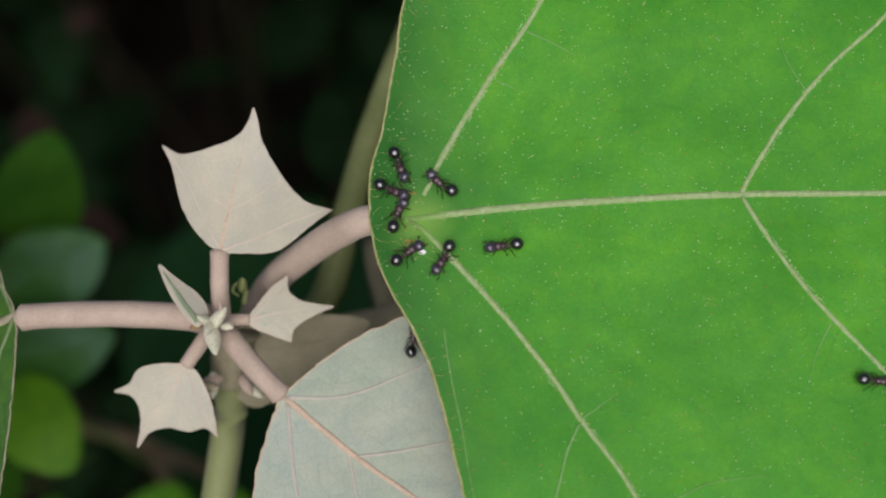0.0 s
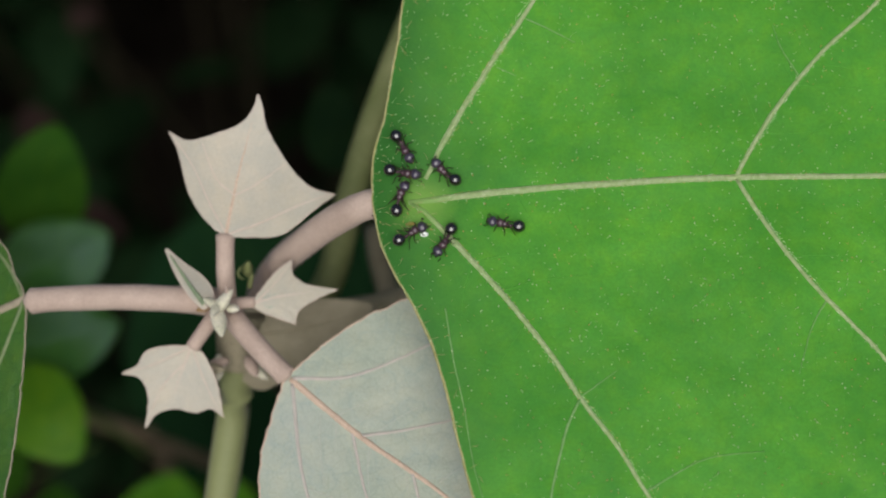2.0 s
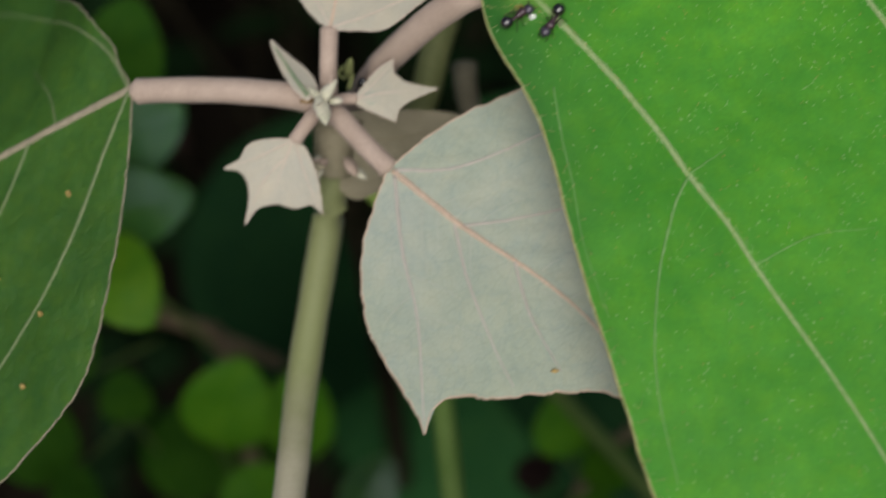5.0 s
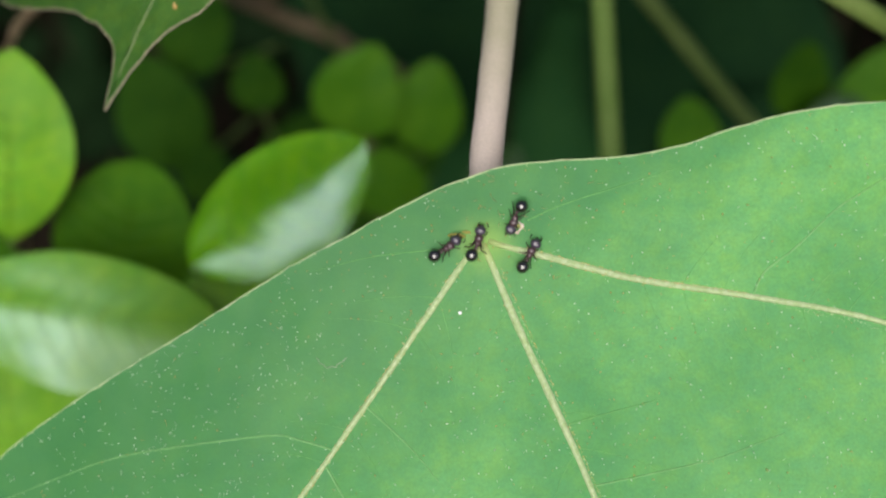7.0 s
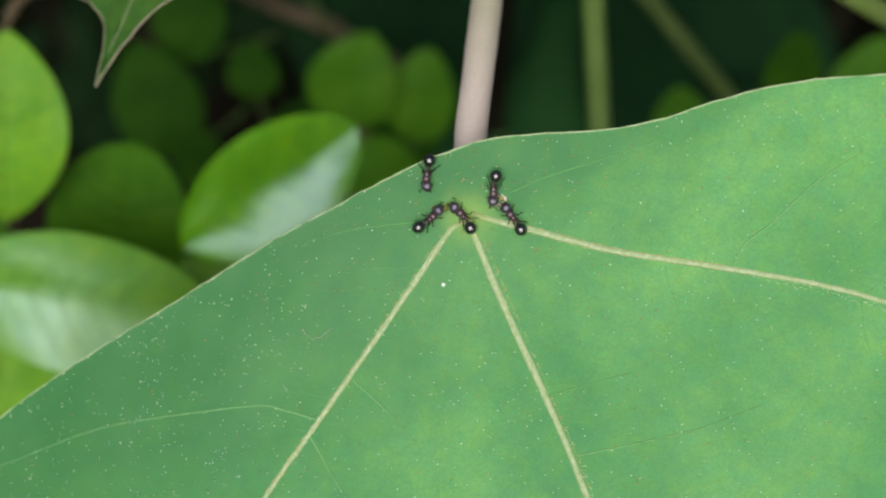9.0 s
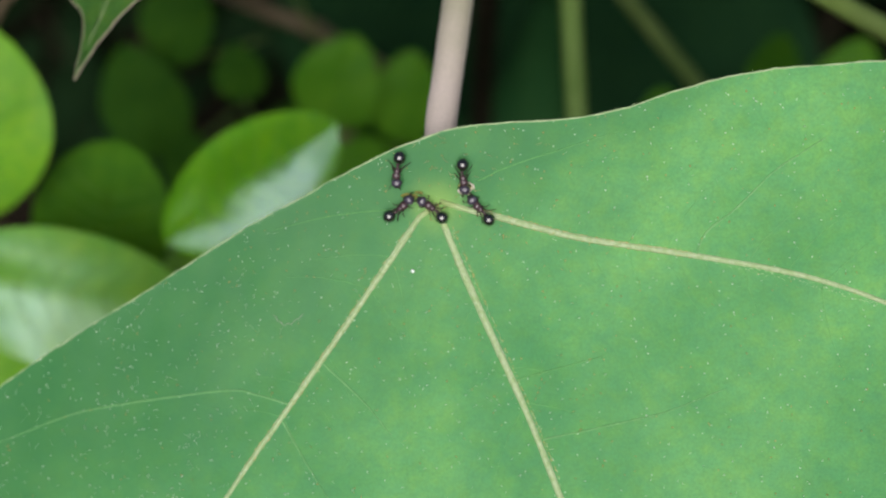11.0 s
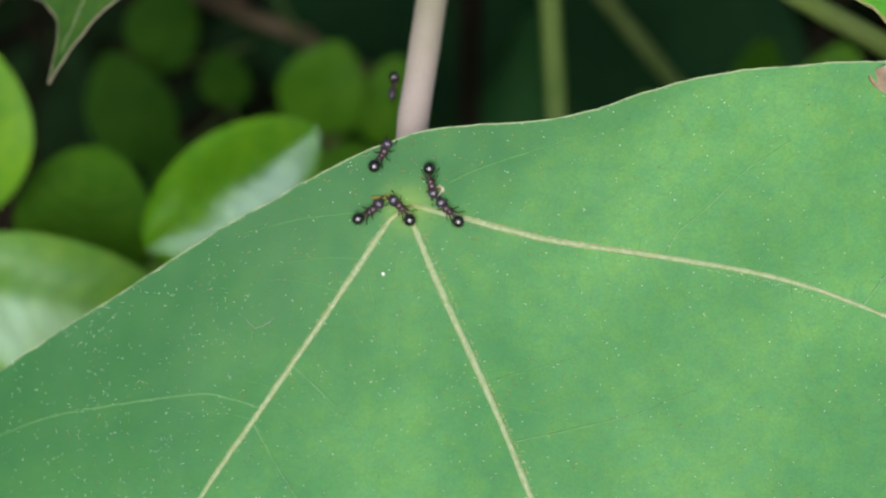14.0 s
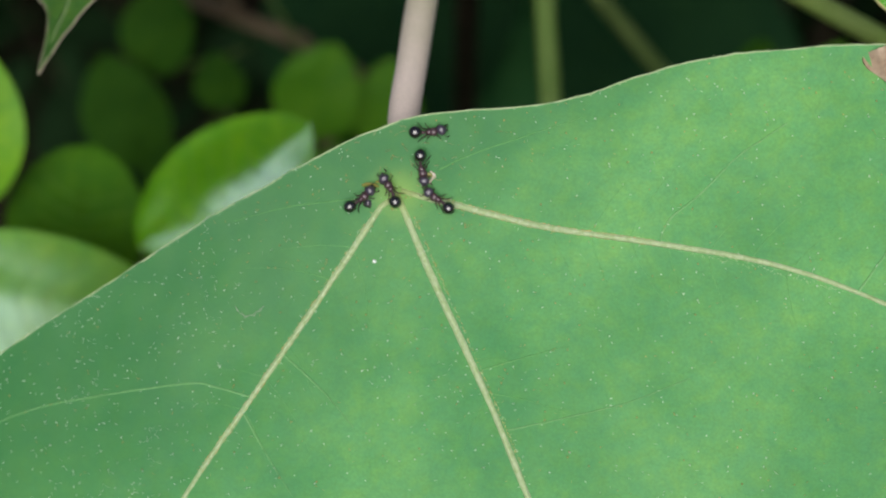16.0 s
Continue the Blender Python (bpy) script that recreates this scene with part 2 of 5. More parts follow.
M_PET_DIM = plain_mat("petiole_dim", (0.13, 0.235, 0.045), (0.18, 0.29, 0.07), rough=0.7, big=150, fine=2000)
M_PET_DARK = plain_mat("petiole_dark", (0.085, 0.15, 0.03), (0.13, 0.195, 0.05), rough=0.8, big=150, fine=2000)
M_TAN = plain_mat("stipule_tan", (0.24, 0.215, 0.14), (0.33, 0.29, 0.20), rough=0.8, big=200, fine=2500)
M_BRACT = plain_mat("bract_tan", (0.24, 0.215, 0.145), (0.33, 0.295, 0.21), rough=0.85, big=260, fine=2500, grain=0.08)
M_STIPULE = plain_mat("stipule_grey", (0.15, 0.21, 0.12), (0.24, 0.29, 0.18), rough=0.8, big=500, fine=2500)
M_RUST = plain_mat("node_rust", (0.20, 0.12, 0.05), (0.32, 0.22, 0.12), rough=0.8, big=600, fine=2500)
M_DRY = plain_mat("leaf_dry", (0.22, 0.14, 0.08), (0.42, 0.33, 0.24), rough=0.85, big=300, fine=1500)
M_SHRUB = leaf_mat("shrub_leaf", (0.085, 0.225, 0.010), (0.135, 0.31, 0.018), rough=0.45, spec=0.12, sheen=0.0, cells=300.0, bump=0.1)
# Glossier copies of M_SHRUB; gloss and cool specular tint stand for sky glare.
M_GLARE = leaf_mat("shrub_leaf_waxy", (0.082, 0.26, 0.004), (0.126, 0.34, 0.008), rough=0.27, spec=0.8, sheen=0.0, cells=300.0, bump=0.22)
M_GLARE.node_tree.nodes["Principled BSDF"].inputs["IOR"].default_value = 1.62
M_GLARE.node_tree.nodes["Principled BSDF"].inputs["Specular Tint"].default_value = (0.66, 0.84, 1.0, 1)
# Paler blotches in this base colour stand for mottled glare.
M_GLARE_MOTTLED = leaf_mat("shrub_leaf_glare_mottled", (0.085, 0.25, 0.008), (0.15, 0.31, 0.03), rough=0.34, spec=0.95, sheen=0.0, cells=300.0, bump=0.2)
M_GLARE_MOTTLED.node_tree.nodes["Principled BSDF"].inputs["IOR"].default_value = 1.55
M_GLARE_MOTTLED.node_tree.nodes["Principled BSDF"].inputs["Specular Tint"].default_value = (0.66, 0.84, 1.0, 1)
# Darker and paler copies paint how lit each glare leaf looks.
M_GLARE_DARK = leaf_mat("shrub_leaf_glare_dark", (0.024, 0.080, 0.007), (0.04, 0.112, 0.011), rough=0.4, spec=0.55, sheen=0.0, cells=300.0, bump=0.05)
M_GLARE_DARK.node_tree.nodes["Principled BSDF"].inputs["Specular Tint"].default_value = (0.78, 0.92, 1.0, 1)
M_GLARE_PALE = leaf_mat("shrub_leaf_glare_pale", (0.036, 0.125, 0.009), (0.054, 0.165, 0.015), rough=0.42, spec=0.5, sheen=0.0, cells=300.0, bump=0.1)
M_GLARE_PALE.node_tree.nodes["Principled BSDF"].inputs["IOR"].default_value = 1.6
M_GLARE_PALE.node_tree.nodes["Principled BSDF"].inputs["Specular Tint"].default_value = (0.66, 0.84, 1.0, 1)
M_DEAD = plain_mat("leaf_dead", (0.013, 0.007, 0.006), (0.024, 0.014, 0.011), rough=0.9, spec=0.1, big=120, fine=900)
# Darker copies of M_SHRUB paint the shade deep in the shrubs.
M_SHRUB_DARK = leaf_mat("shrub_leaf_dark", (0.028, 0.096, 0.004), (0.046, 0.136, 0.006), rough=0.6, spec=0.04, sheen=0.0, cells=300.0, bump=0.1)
M_SHRUB_SHADE = leaf_mat("shrub_leaf_shaded", (0.020, 0.070, 0.005), (0.034, 0.102, 0.008), rough=0.6, spec=0.04, sheen=0.0, cells=300.0, bump=0.1)
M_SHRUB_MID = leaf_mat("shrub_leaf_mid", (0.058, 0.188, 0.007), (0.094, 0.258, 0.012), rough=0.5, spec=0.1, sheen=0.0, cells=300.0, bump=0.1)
M_SIDE_VEIN = plain_mat("side_vein", (0.05, 0.15, 0.012), (0.08, 0.20, 0.018), rough=0.5, big=300, fine=2000)
# Leaf green sunk near black to paint the thicket's deep shade.
M_UNDER_SHADED = leaf_mat("undergrowth_leaf_shaded", (0.0055, 0.014, 0.0055), (0.009, 0.023, 0.0085), rough=0.95, spec=0.0, sheen=0.0, cells=200.0)
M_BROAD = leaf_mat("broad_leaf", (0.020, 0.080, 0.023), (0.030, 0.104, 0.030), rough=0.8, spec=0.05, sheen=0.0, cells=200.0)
# M_BROAD darkened: shade put into the colour of the outer leaves.
M_BROAD_SHADED = leaf_mat("broad_leaf_shaded", (0.0075, 0.030, 0.010), (0.0120, 0.042, 0.013), rough=0.8, spec=0.05, sheen=0.0, cells=200.0)
M_LIME = plain_mat("petiole_lime", (0.38, 0.58, 0.11), (0.47, 0.66, 0.18), rough=0.7, big=150, fine=2000)
M_TWIG = plain_mat("twig_brown", (0.12, 0.088, 0.050), (0.19, 0.145, 0.085), rough=0.85, big=150, fine=900, bump=0.6)
# Soil colour holds the shade under the bushes, so it is near black.
M_SOIL = plain_mat("soil", (0.010, 0.008, 0.006), (0.022, 0.018, 0.013), rough=1.0, spec=0.0, big=14, fine=160, bump=0.8, metal_scale=0.004)
M_GASTER = plain_mat("ant_gaster", (0.004, 0.003, 0.004), (0.010, 0.006, 0.006), rough=0.4, spec=0.3, big=1800, fine=14000, bump=0.05, metal_scale=0.00002)
M_GASTER.node_tree.nodes["Principled BSDF"].inputs["Coat Weight"].default_value = 1.0
M_GASTER.node_tree.nodes["Principled BSDF"].inputs["Coat Roughness"].default_value = 0.04
M_GASTER.node_tree.nodes["Principled BSDF"].inputs["Coat IOR"].default_value = 1.95
M_NECTARY_RING = plain_mat("nectary_ring", (0.44, 0.32, 0.25), (0.66, 0.60, 0.52), big=900, fine=5000)
M_NECTARY_CUP = plain_mat("nectary_cup", (0.30, 0.36, 0.10), (0.42, 0.40, 0.16), big=900, fine=5000)
M_NECTARY = plain_mat("nectary", (0.15, 0.24, 0.05), (0.30, 0.22, 0.06), big=900, fine=5000)
M_HEAD = plain_mat("ant_head", (0.028, 0.020, 0.038), (0.060, 0.046, 0.076), rough=0.36, spec=0.8, big=3000, fine=16000, bump=0.3, metal_scale=0.00003)
M_THORAX = plain_mat("ant_thorax", (0.040, 0.018, 0.026), (0.078, 0.036, 0.046), rough=0.42, spec=0.6, big=3000, fine=16000, bump=0.3, metal_scale=0.00003)
for _m in (M_HEAD, M_THORAX):
    _m.node_tree.nodes["Principled BSDF"].inputs["Coat Weight"].default_value = 0.6
    _m.node_tree.nodes["Principled BSDF"].inputs["Coat Roughness"].default_value = 0.24
M_LEG = plain_mat("ant_leg", (0.010, 0.005, 0.005), (0.028, 0.013, 0.009), rough=0.45, spec=0.3, big=3000, fine=16000, bump=0.1, metal_scale=0.00002)
m, nt_, bs_, tc_ = nodes_of("nectar")
bs_.inputs["Base Color"].default_value = (0.85, 0.88, 0.85, 1)
bs_.inputs["Roughness"].default_value = 0.25
bs_.inputs["Subsurface Weight"].default_value = 0.3
bs_.inputs["Subsurface Radius"].default_value = (0.0005, 0.0005, 0.0005)
M_NECTAR = m


# ---- mesh helpers ----
def part(name, bm, material, parent=None, label="", origin=None):
    """Links a bmesh, given in world coordinates, as one mesh object with its origin at that place, under a thing or a part."""
    o = origin if origin is not None else (parent_origin(parent) if parent else Vector((0, 0, 0)))
    bmesh.ops.translate(bm, verts=bm.verts, vec=-o)
    me = bpy.data.meshes.new(name)
    bm.to_mesh(me)
    bm.free()
    for p in me.polygons:
        p.use_smooth = True
    me.materials.append(material)
    ob = new(name, me)
    if parent:
        ob.parent = parent
        ob.location = o - parent_origin(parent)
    else:
        ob.location = o
    if label:
        ob["label"] = label
    return ob


def parent_origin(ob):
    p = Vector(ob.location)
    while ob.parent:
        ob = ob.parent
        p += Vector(ob.location)
    return p


def empty_thing(name, at, label, category, group="", kind=""):
    e = new(name)
    e.empty_display_size = 0.01
    e.location = at
    return tagged(e, label, category, group, kind)


def smooth_line(pts, n, closed=False):
    """n points along a Catmull-Rom curve through the given ones, evenly spread by length."""
    P_ = [Vector(p) for p in pts]
    k = len(P_)
    fine = []
    for i in range(k if closed else k - 1):
        if closed:
            a, b, c, d = P_[i - 1], P_[i], P_[(i + 1) % k], P_[(i + 2) % k]
        else:
            b, c = P_[i], P_[i + 1]
            a = P_[i - 1] if i else b * 2 - c
            d = P_[i + 2] if i + 2 < k else c * 2 - b
        for s in range(24):
            t = s / 24
            fine.append(0.5 * (2 * b + (c - a) * t + (2 * a - 5 * b + 4 * c - d) * t * t + (3 * b - a - 3 * c + d) * t ** 3))
    fine.append(fine[0].copy() if closed else P_[-1])
    run = [0.0]
    for p, q in zip(fine, fine[1:]):
        run.append(run[-1] + (q - p).length)
    out, j = [], 0
    for i in range(n):
        want = run[-1] * i / (n if closed else n - 1)
        while j < len(run) - 2 and run[j + 1] < want:
            j += 1
        f = (want - run[j]) / max(run[j + 1] - run[j], 1e-9)
        out.append(fine[j].lerp(fine[j + 1], f))
    return out


def tube(bm, pts, radii, seg=8, flat=1.0, side=None, cap=True):
    """A tapered tube along world points; flat squeezes it across the direction 'side'."""
    rings, n = [], len(pts)
    for i, p in enumerate(pts):
        t = (pts[min(i + 1, n - 1)] - pts[max(i - 1, 0)]).normalized()
        ref = side if side is not None else (Vector((0.3, 0.2, 1)) if abs(t.z) < 0.9 else Vector((1, 0.2, 0)))
        a = t.cross(ref).normalized()
        b = a.cross(t).normalized()
        r = radii[i] if not isinstance(radii, (int, float)) else radii
        rings.append([bm.verts.new(p + a * math.cos(k * math.tau / seg) * r + b * math.sin(k * math.tau / seg) * r * flat) for k in range(seg)])
    for p, q in zip(rings, rings[1:]):
        for k in range(seg):
            bm.faces.new((p[k], p[(k + 1) % seg], q[(k + 1) % seg], q[k]))
    if cap:
        bm.faces.new(rings[0][::-1])
        bm.faces.new(rings[-1])


def stalk(name, pts, r0, r1, material, parent, label="", n=28, wob=0.04, origin=None):
    """A petiole or twig: plan-space points, radii in millimetres, slightly uneven and swollen at its ends."""
    line = [W(*p) for p in smooth_line(pts, n)]
    radii = []
    for i in range(n):
        f = i / (n - 1)
        swell = 1 + 0.22 * math.exp(-((f / 0.05) ** 2)) + 0.16 * math.exp(-(((1 - f) / 0.05) ** 2))
        swell *= math.sqrt(max(0.12, 1 - max(0.0, (f - 0.95) / 0.05) ** 2))
        radii.append((r0 + (r1 - r0) * f) / 1000 * swell * (1 + wob * noise.noise(line[i] * 300)))
    bm = bmesh.new()
    tube(bm, line, radii, 14)
    return part(name, bm, material, parent, label, origin)


def puckered(surf, puck, seed):
    """The same surface with the soft, irregular swell between a leaf's veins."""
    return lambda x, u: surf(x, u) + puck * (noise.noise(Vector((x * 0.09, u * 0.09, seed))) + 0.4 * noise.noise(Vector((x * 0.3, u * 0.3, seed + 7))))


def pleated(surf, base, way, spacing, amp):
    """The same surface with shallow pleats that run out from the midrib like a herringbone."""
    L = math.hypot(*way)
    ax, au = way[0] / L, way[1] / L

    def bent(x, u):
        v = (x - base[0]) * ax + (u - base[1]) * au
        w = abs((x - base[0]) * au - (u - base[1]) * ax)
        return surf(x, u) + amp * min(1.0, w / 1.5) * math.sin(math.tau * (v - 1.1 * w) / spacing + 0.9 * noise.noise(Vector((x * 0.4, u * 0.4, 2))))
    return bent


def leaf_blade(name, outline, centre, surf, material, parent, label, origin, rings=46, n=340, teeth=0.0, thick=0.28, seed=0.0):
    """A leaf as a sheet with thickness over its outline (x, u in millimetres), rising and falling with surf(x, u)."""
    rim = smooth_line([(x, u, 0) for x, u in outline], n, True)
    c = Vector((*centre, 0))
    if teeth:
        for i, p in enumerate(rim):
            k = noise.noise(Vector((i * 0.9, seed, 1))) * 0.7 + noise.noise(Vector((i * 0.23, seed, 4)))
            rim[i] = p + (p - c).normalized() * k * teeth
    bm = bmesh.new()

    def at(q, low):
        return bm.verts.new(W(q.x, surf(q.x, q.y) + (thick if low else 0), q.y))

    sheets = []
    for low in (False, True):
        mid = at(c, low)
        rows = [[at(c.lerp(p, ((j + 1) / rings) ** 0.9), low) for p in rim] for j in range(rings)]
        for k in range(n):
            f = (mid, rows[0][k], rows[0][(k + 1) % n])
            bm.faces.new(f[::-1] if low else f)
        for a, b in zip(rows, rows[1:]):
            for k in range(n):
                f = (a[k], b[k], b[(k + 1) % n], a[(k + 1) % n])
                bm.faces.new(f[::-1] if low else f)
        sheets.append(rows[-1])
    for k in range(n):
        bm.faces.new((sheets[0][k], sheets[1][k], sheets[1][(k + 1) % n], sheets[0][(k + 1) % n]))
        for ring in sheets:
            bm.edges.get((ring[k], ring[(k + 1) % n])).smooth = False
    bmesh.ops.recalc_face_normals(bm, faces=bm.faces)
    ob = part(name, bm, material, parent, label, origin)
    return ob, rim


TOWARD = (W(0, -1, 0) - W(0, 0, 0)).normalized()  # from the leaves to the camera's side


def vein(blade, surf, pts, r0, r1, material, name="vein", lift=0.0, n=40):
    """A raised rib on a blade: plan-space (x, u) points, radii in millimetres."""
    line = smooth_line([(x, u, 0) for x, u in pts], n)
    lift += 0.0 if r0 > 0.2 else (0.06 if r0 > 0.065 else 0.01)
    world_pts, radii = [], []
    for i, q in enumerate(line):
        f = i / (n - 1)
        r = (r0 + (r1 - r0) * f) * (1 + 0.2 * noise.noise(Vector((q.x * 1.7, q.y * 1.7, 3))))
        j = 0.05 * noise.noise(Vector((q.x * 0.8, q.y * 0.8, 9)))
        ease = min(1.0, f * n / 3) if r0 > 0.39 else 1.0
        r *= 0.8 + 0.2 * ease
        world_pts.append(W(q.x + j, surf(q.x, q.y) + 0.25 * r - 0.02 + 0.06 * (1 - ease) - lift, q.y - j))
        radii.append(r / 1000)
    bm = bmesh.new()
    tube(bm, world_pts, radii, 8, 0.75, TOWARD)
    return part(name, bm, material, blade)


def vein_down(blade, surf, lines, rng, grain=(0.04, 0.10), share=0.75, material=None, reach=(0.2, 1.15)):
    """Tufted down and grains along the flanks of the main veins."""
    bm = bmesh.new()
    for pts, r0, r1 in lines:
        line = smooth_line([(x, u, 0) for x, u in pts], 300)
        for i in range(1, 299):
            if rng.random() > share:
                continue
            q, f = line[i], i / 299
            t = (line[i + 1] - line[i - 1]).normalized()
            o = rng.choice((-1, 1)) * (r0 + (r1 - r0) * f) * rng.uniform(*reach)
            x, u, s = q.x - t.y * o, q.y + t.x * o, rng.uniform(*grain)
            d = surf(x, u) - max(0, (r0 + (r1 - r0) * f) * 0.55 - abs(o) * 0.5)
            e = [bm.verts.new(W(x + s * math.cos(a), d, u + s * math.sin(a))) for a in (0.2, 2.3, 4.4)]
            top = bm.verts.new(W(x + rng.uniform(-0.1, 0.1), d - s * 1.6, u + rng.uniform(-0.1, 0.1)))
            for k in range(3):
                bm.faces.new((e[k], e[(k + 1) % 3], top))
    ob = part("vein_down", bm, material or M_DOT, blade)
    ob["kind"] = "stuff"


def veinlets(blade, surf, lines, rim, rng, length=(5, 12), every=4.2, material=None):
    """Fine side veins that leave the main ones at a slant and fade out."""
    for pts, r0, r1 in lines:
        n = max(8, int(sum((Vector(b) - Vector(a)).length for a, b in zip(pts, pts[1:])) / every))
        line = smooth_line([(x, u, 0) for x, u in pts], n)
        for i in range(1, n - 1):
            q = line[i]
            t = (line[i + 1] - line[i - 1]).normalized()
            for sgn in (-1, 1):
                if rng.random() < 0.45:
                    continue
                a = radians(rng.uniform(55, 80)) * sgn
                w = Vector((t.x * math.cos(a) - t.y * math.sin(a), t.x * math.sin(a) + t.y * math.cos(a), 0))
                L = rng.uniform(*length)
                run = [(q.x + w.x * L * s + t.x * 0.25 * L * s * s, q.y + w.y * L * s + t.y * 0.25 * L * s * s) for s in (0, 0.33, 0.66, 1)]
                if all(inside(p, rim) for p in run):
                    vein(blade, surf, run, rng.uniform(0.03, 0.052), 0.012, material, "veinlet", lift=0.0, n=12)


def margin(blade, surf, rim, r, material, name="margin"):
    """The thickened, downy edge all round a blade."""
    pts = [W(p.x, surf(p.x, p.y) + 0.1, p.y) for p in rim]
    pts.append(pts[0])
    bm = bmesh.new()
    radii = [r / 1000 * (1 + 0.35 * noise.noise(p * 900)) for p in pts]
    tube(bm, pts, radii, 7, 1.0, TOWARD, cap=False)
    return part(name, bm, material, blade)


def inside(p, rim):
    x, y, hit = p[0], p[1], False
    for a, b in zip(rim, rim[1:] + rim[:1]):
        if (a.y > y) != (b.y > y) and x < (b.x - a.x) * (y - a.y) / (b.y - a.y) + a.x:
            hit = not hit
    return hit


def dots(blade, surf, rim, box, count, size, material, rng, name="gland_dots", where=None):
    """Tiny raised glands strewn over a blade, in loose clusters."""
    bm = bmesh.new()
    done, tries = 0, 0
    rim_few = rim[::3]
    while done < count and tries < count * 12:
        tries += 1
        x, u = rng.uniform(box[0], box[1]), rng.uniform(box[2], box[3])
        k = 0.5 + 0.5 * noise.noise(Vector((x * 0.12, u * 0.12, 5))) + 0.5 * noise.noise(Vector((x * 0.5, u * 0.5, 8)))
        if where:
            k *= where(x, u)
        if rng.random() > k or not inside((x, u), rim_few):
            continue
        done += 1
        s = size * rng.uniform(0.55, 1.35)
        d = surf(x, u)
        e = [bm.verts.new(W(x + s * math.cos(a), d - 0.10, u + s * math.sin(a) * rng.uniform(0.7, 1.1))) for a in (0.2, 1.4, 2.7, 3.9, 5.2)]
        top = bm.verts.new(W(x, d - 0.30 - s * 0.5, u))
        low = bm.verts.new(W(x, d + 0.2, u))
        for i in range(5):
            bm.faces.new((e[i], e[(i + 1) % 5], top))
            bm.faces.new((e[(i + 1) % 5], e[i], low))
    ob = part(name, bm, material, blade)
    ob["kind"] = "stuff"
    return ob


def hairs(blade, surf, bases, length, material, rng, name="hairs"):
    """Fine down: short bent threads standing off the surface."""
    bm = bmesh.new()
    for x, u in bases:
        a = math.pi + rng.gauss(0, 0.7)
        L = length * rng.uniform(0.5, 1.3)
        d = surf(x, u)
        pts = [W(x + L * s * math.cos(a), d - 0.05 - 0.5 * L * math.sin(s * 2.2), u + L * s * math.sin(a)) for s in (0, 0.35, 0.7, 1.0)]
        tube(bm, pts, [0.000032, 0.000028, 0.000022, 0.000012], 3, 1.0, None, cap=False)
    ob = part(name, bm, material, blade)
    ob["kind"] = "stuff"
    return ob


def ball(bm, centre, radii, turn=None, u=14, v=10, shape=None):
    """An ellipsoid; shape(p) may bend the unit sphere first."""
    m4 = Matrix.Translation(centre) @ (turn.to_4x4() if turn else Matrix()) @ Matrix.Diagonal((*radii, 1))
    made = bmesh.ops.create_uvsphere(bm, u_segments=u, v_segments=v, radius=1.0)["verts"]
    for w in made:
        q = Vector(w.co)
        w.co = m4 @ (shape(q) if shape else q)


# ---- ground ----
def build_ground():
    bm = bmesh.new()
    n = 90
    step = [(-1 + 2 * i / n) for i in range(n + 1)]
    xs = [math.copysign(abs(s) ** 2.2, s) * 30 for s in step]
    grid = [[bm.verts.new((x, y + 0.4, 0.02 * noise.noise(Vector((x * 3, y * 3, 1))) + 0.008 * noise.noise(Vector((x * 14, y * 14, 2))))) for x in xs] for y in xs]
    for a, b in zip(grid, grid[1:]):
        for k in range(n):
            bm.faces.new((a[k], a[k + 1], b[k + 1], b[k]))
    ob = part("ground", bm, M_SOIL)
    tagged(ob, "soil darkened for the shade under the bushes", "ground", kind="structure")


build_ground()

# ---- the sapling: a rosette of leaves round the growing tip ----
S1 = lambda x, u: 150 + (0.17 if u < 3.3 else 0.085) * (u - 3.3) + 0.055 * min(0, x + 2.5) ** 2
S2 = lambda x, u: 151 - 0.03 * (x + 33) - 1.5 * math.log1p(math.exp((u + 93) / 5)) + 0.0022 * min(0, x + 42) ** 2
S3 = lambda x, u: 160 - 0.45 * (x + 56) + 0.10 * (u + 10) + 0.009 * min(0, x + 74) ** 2
S4 = lambda x, u: 158.9 - 0.05 * (x + 19.1) + 0.17 * (u + 18.5)

S3_FLAT = S3
S3 = lambda x, u: S3_FLAT(x, u) + 0.55 * max(0.0, (u + 8.2 - 0.385 * (x + 52.6)) * 0.93 - 1.0) * min(1.0, max(0.0, (-60 - x) / 10))  # the half above the midrib turns away
S4 = pleated(S4, (-19, -18.3), (29.9, -25), 4.6, 0.045)
S1, S2, S3, S4 = puckered(S1, 0.35, 1.0), puckered(S2, 0.35, 12.0), puckered(S3, 0.5, 23.0), puckered(S4, 0.4, 31.0)
ROOT = W(-28, 172, -10)
stem_foot = Vector((ROOT.x, ROOT.y + 0.05, 0.0))
sapling = empty_thing("sapling", stem_foot, "young sapling with broad green leaves and pinkish downy stalks", "plant")
inv = BASE.inverted()


def to_plan(p):
    q = inv @ p
    return (q.x * 1000, q.y * 1000, q.z * 1000)


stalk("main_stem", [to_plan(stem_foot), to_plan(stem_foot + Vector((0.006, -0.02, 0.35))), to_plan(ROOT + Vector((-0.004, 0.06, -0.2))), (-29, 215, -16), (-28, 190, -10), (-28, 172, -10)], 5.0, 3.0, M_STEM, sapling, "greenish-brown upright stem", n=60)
rng = random.Random(4)

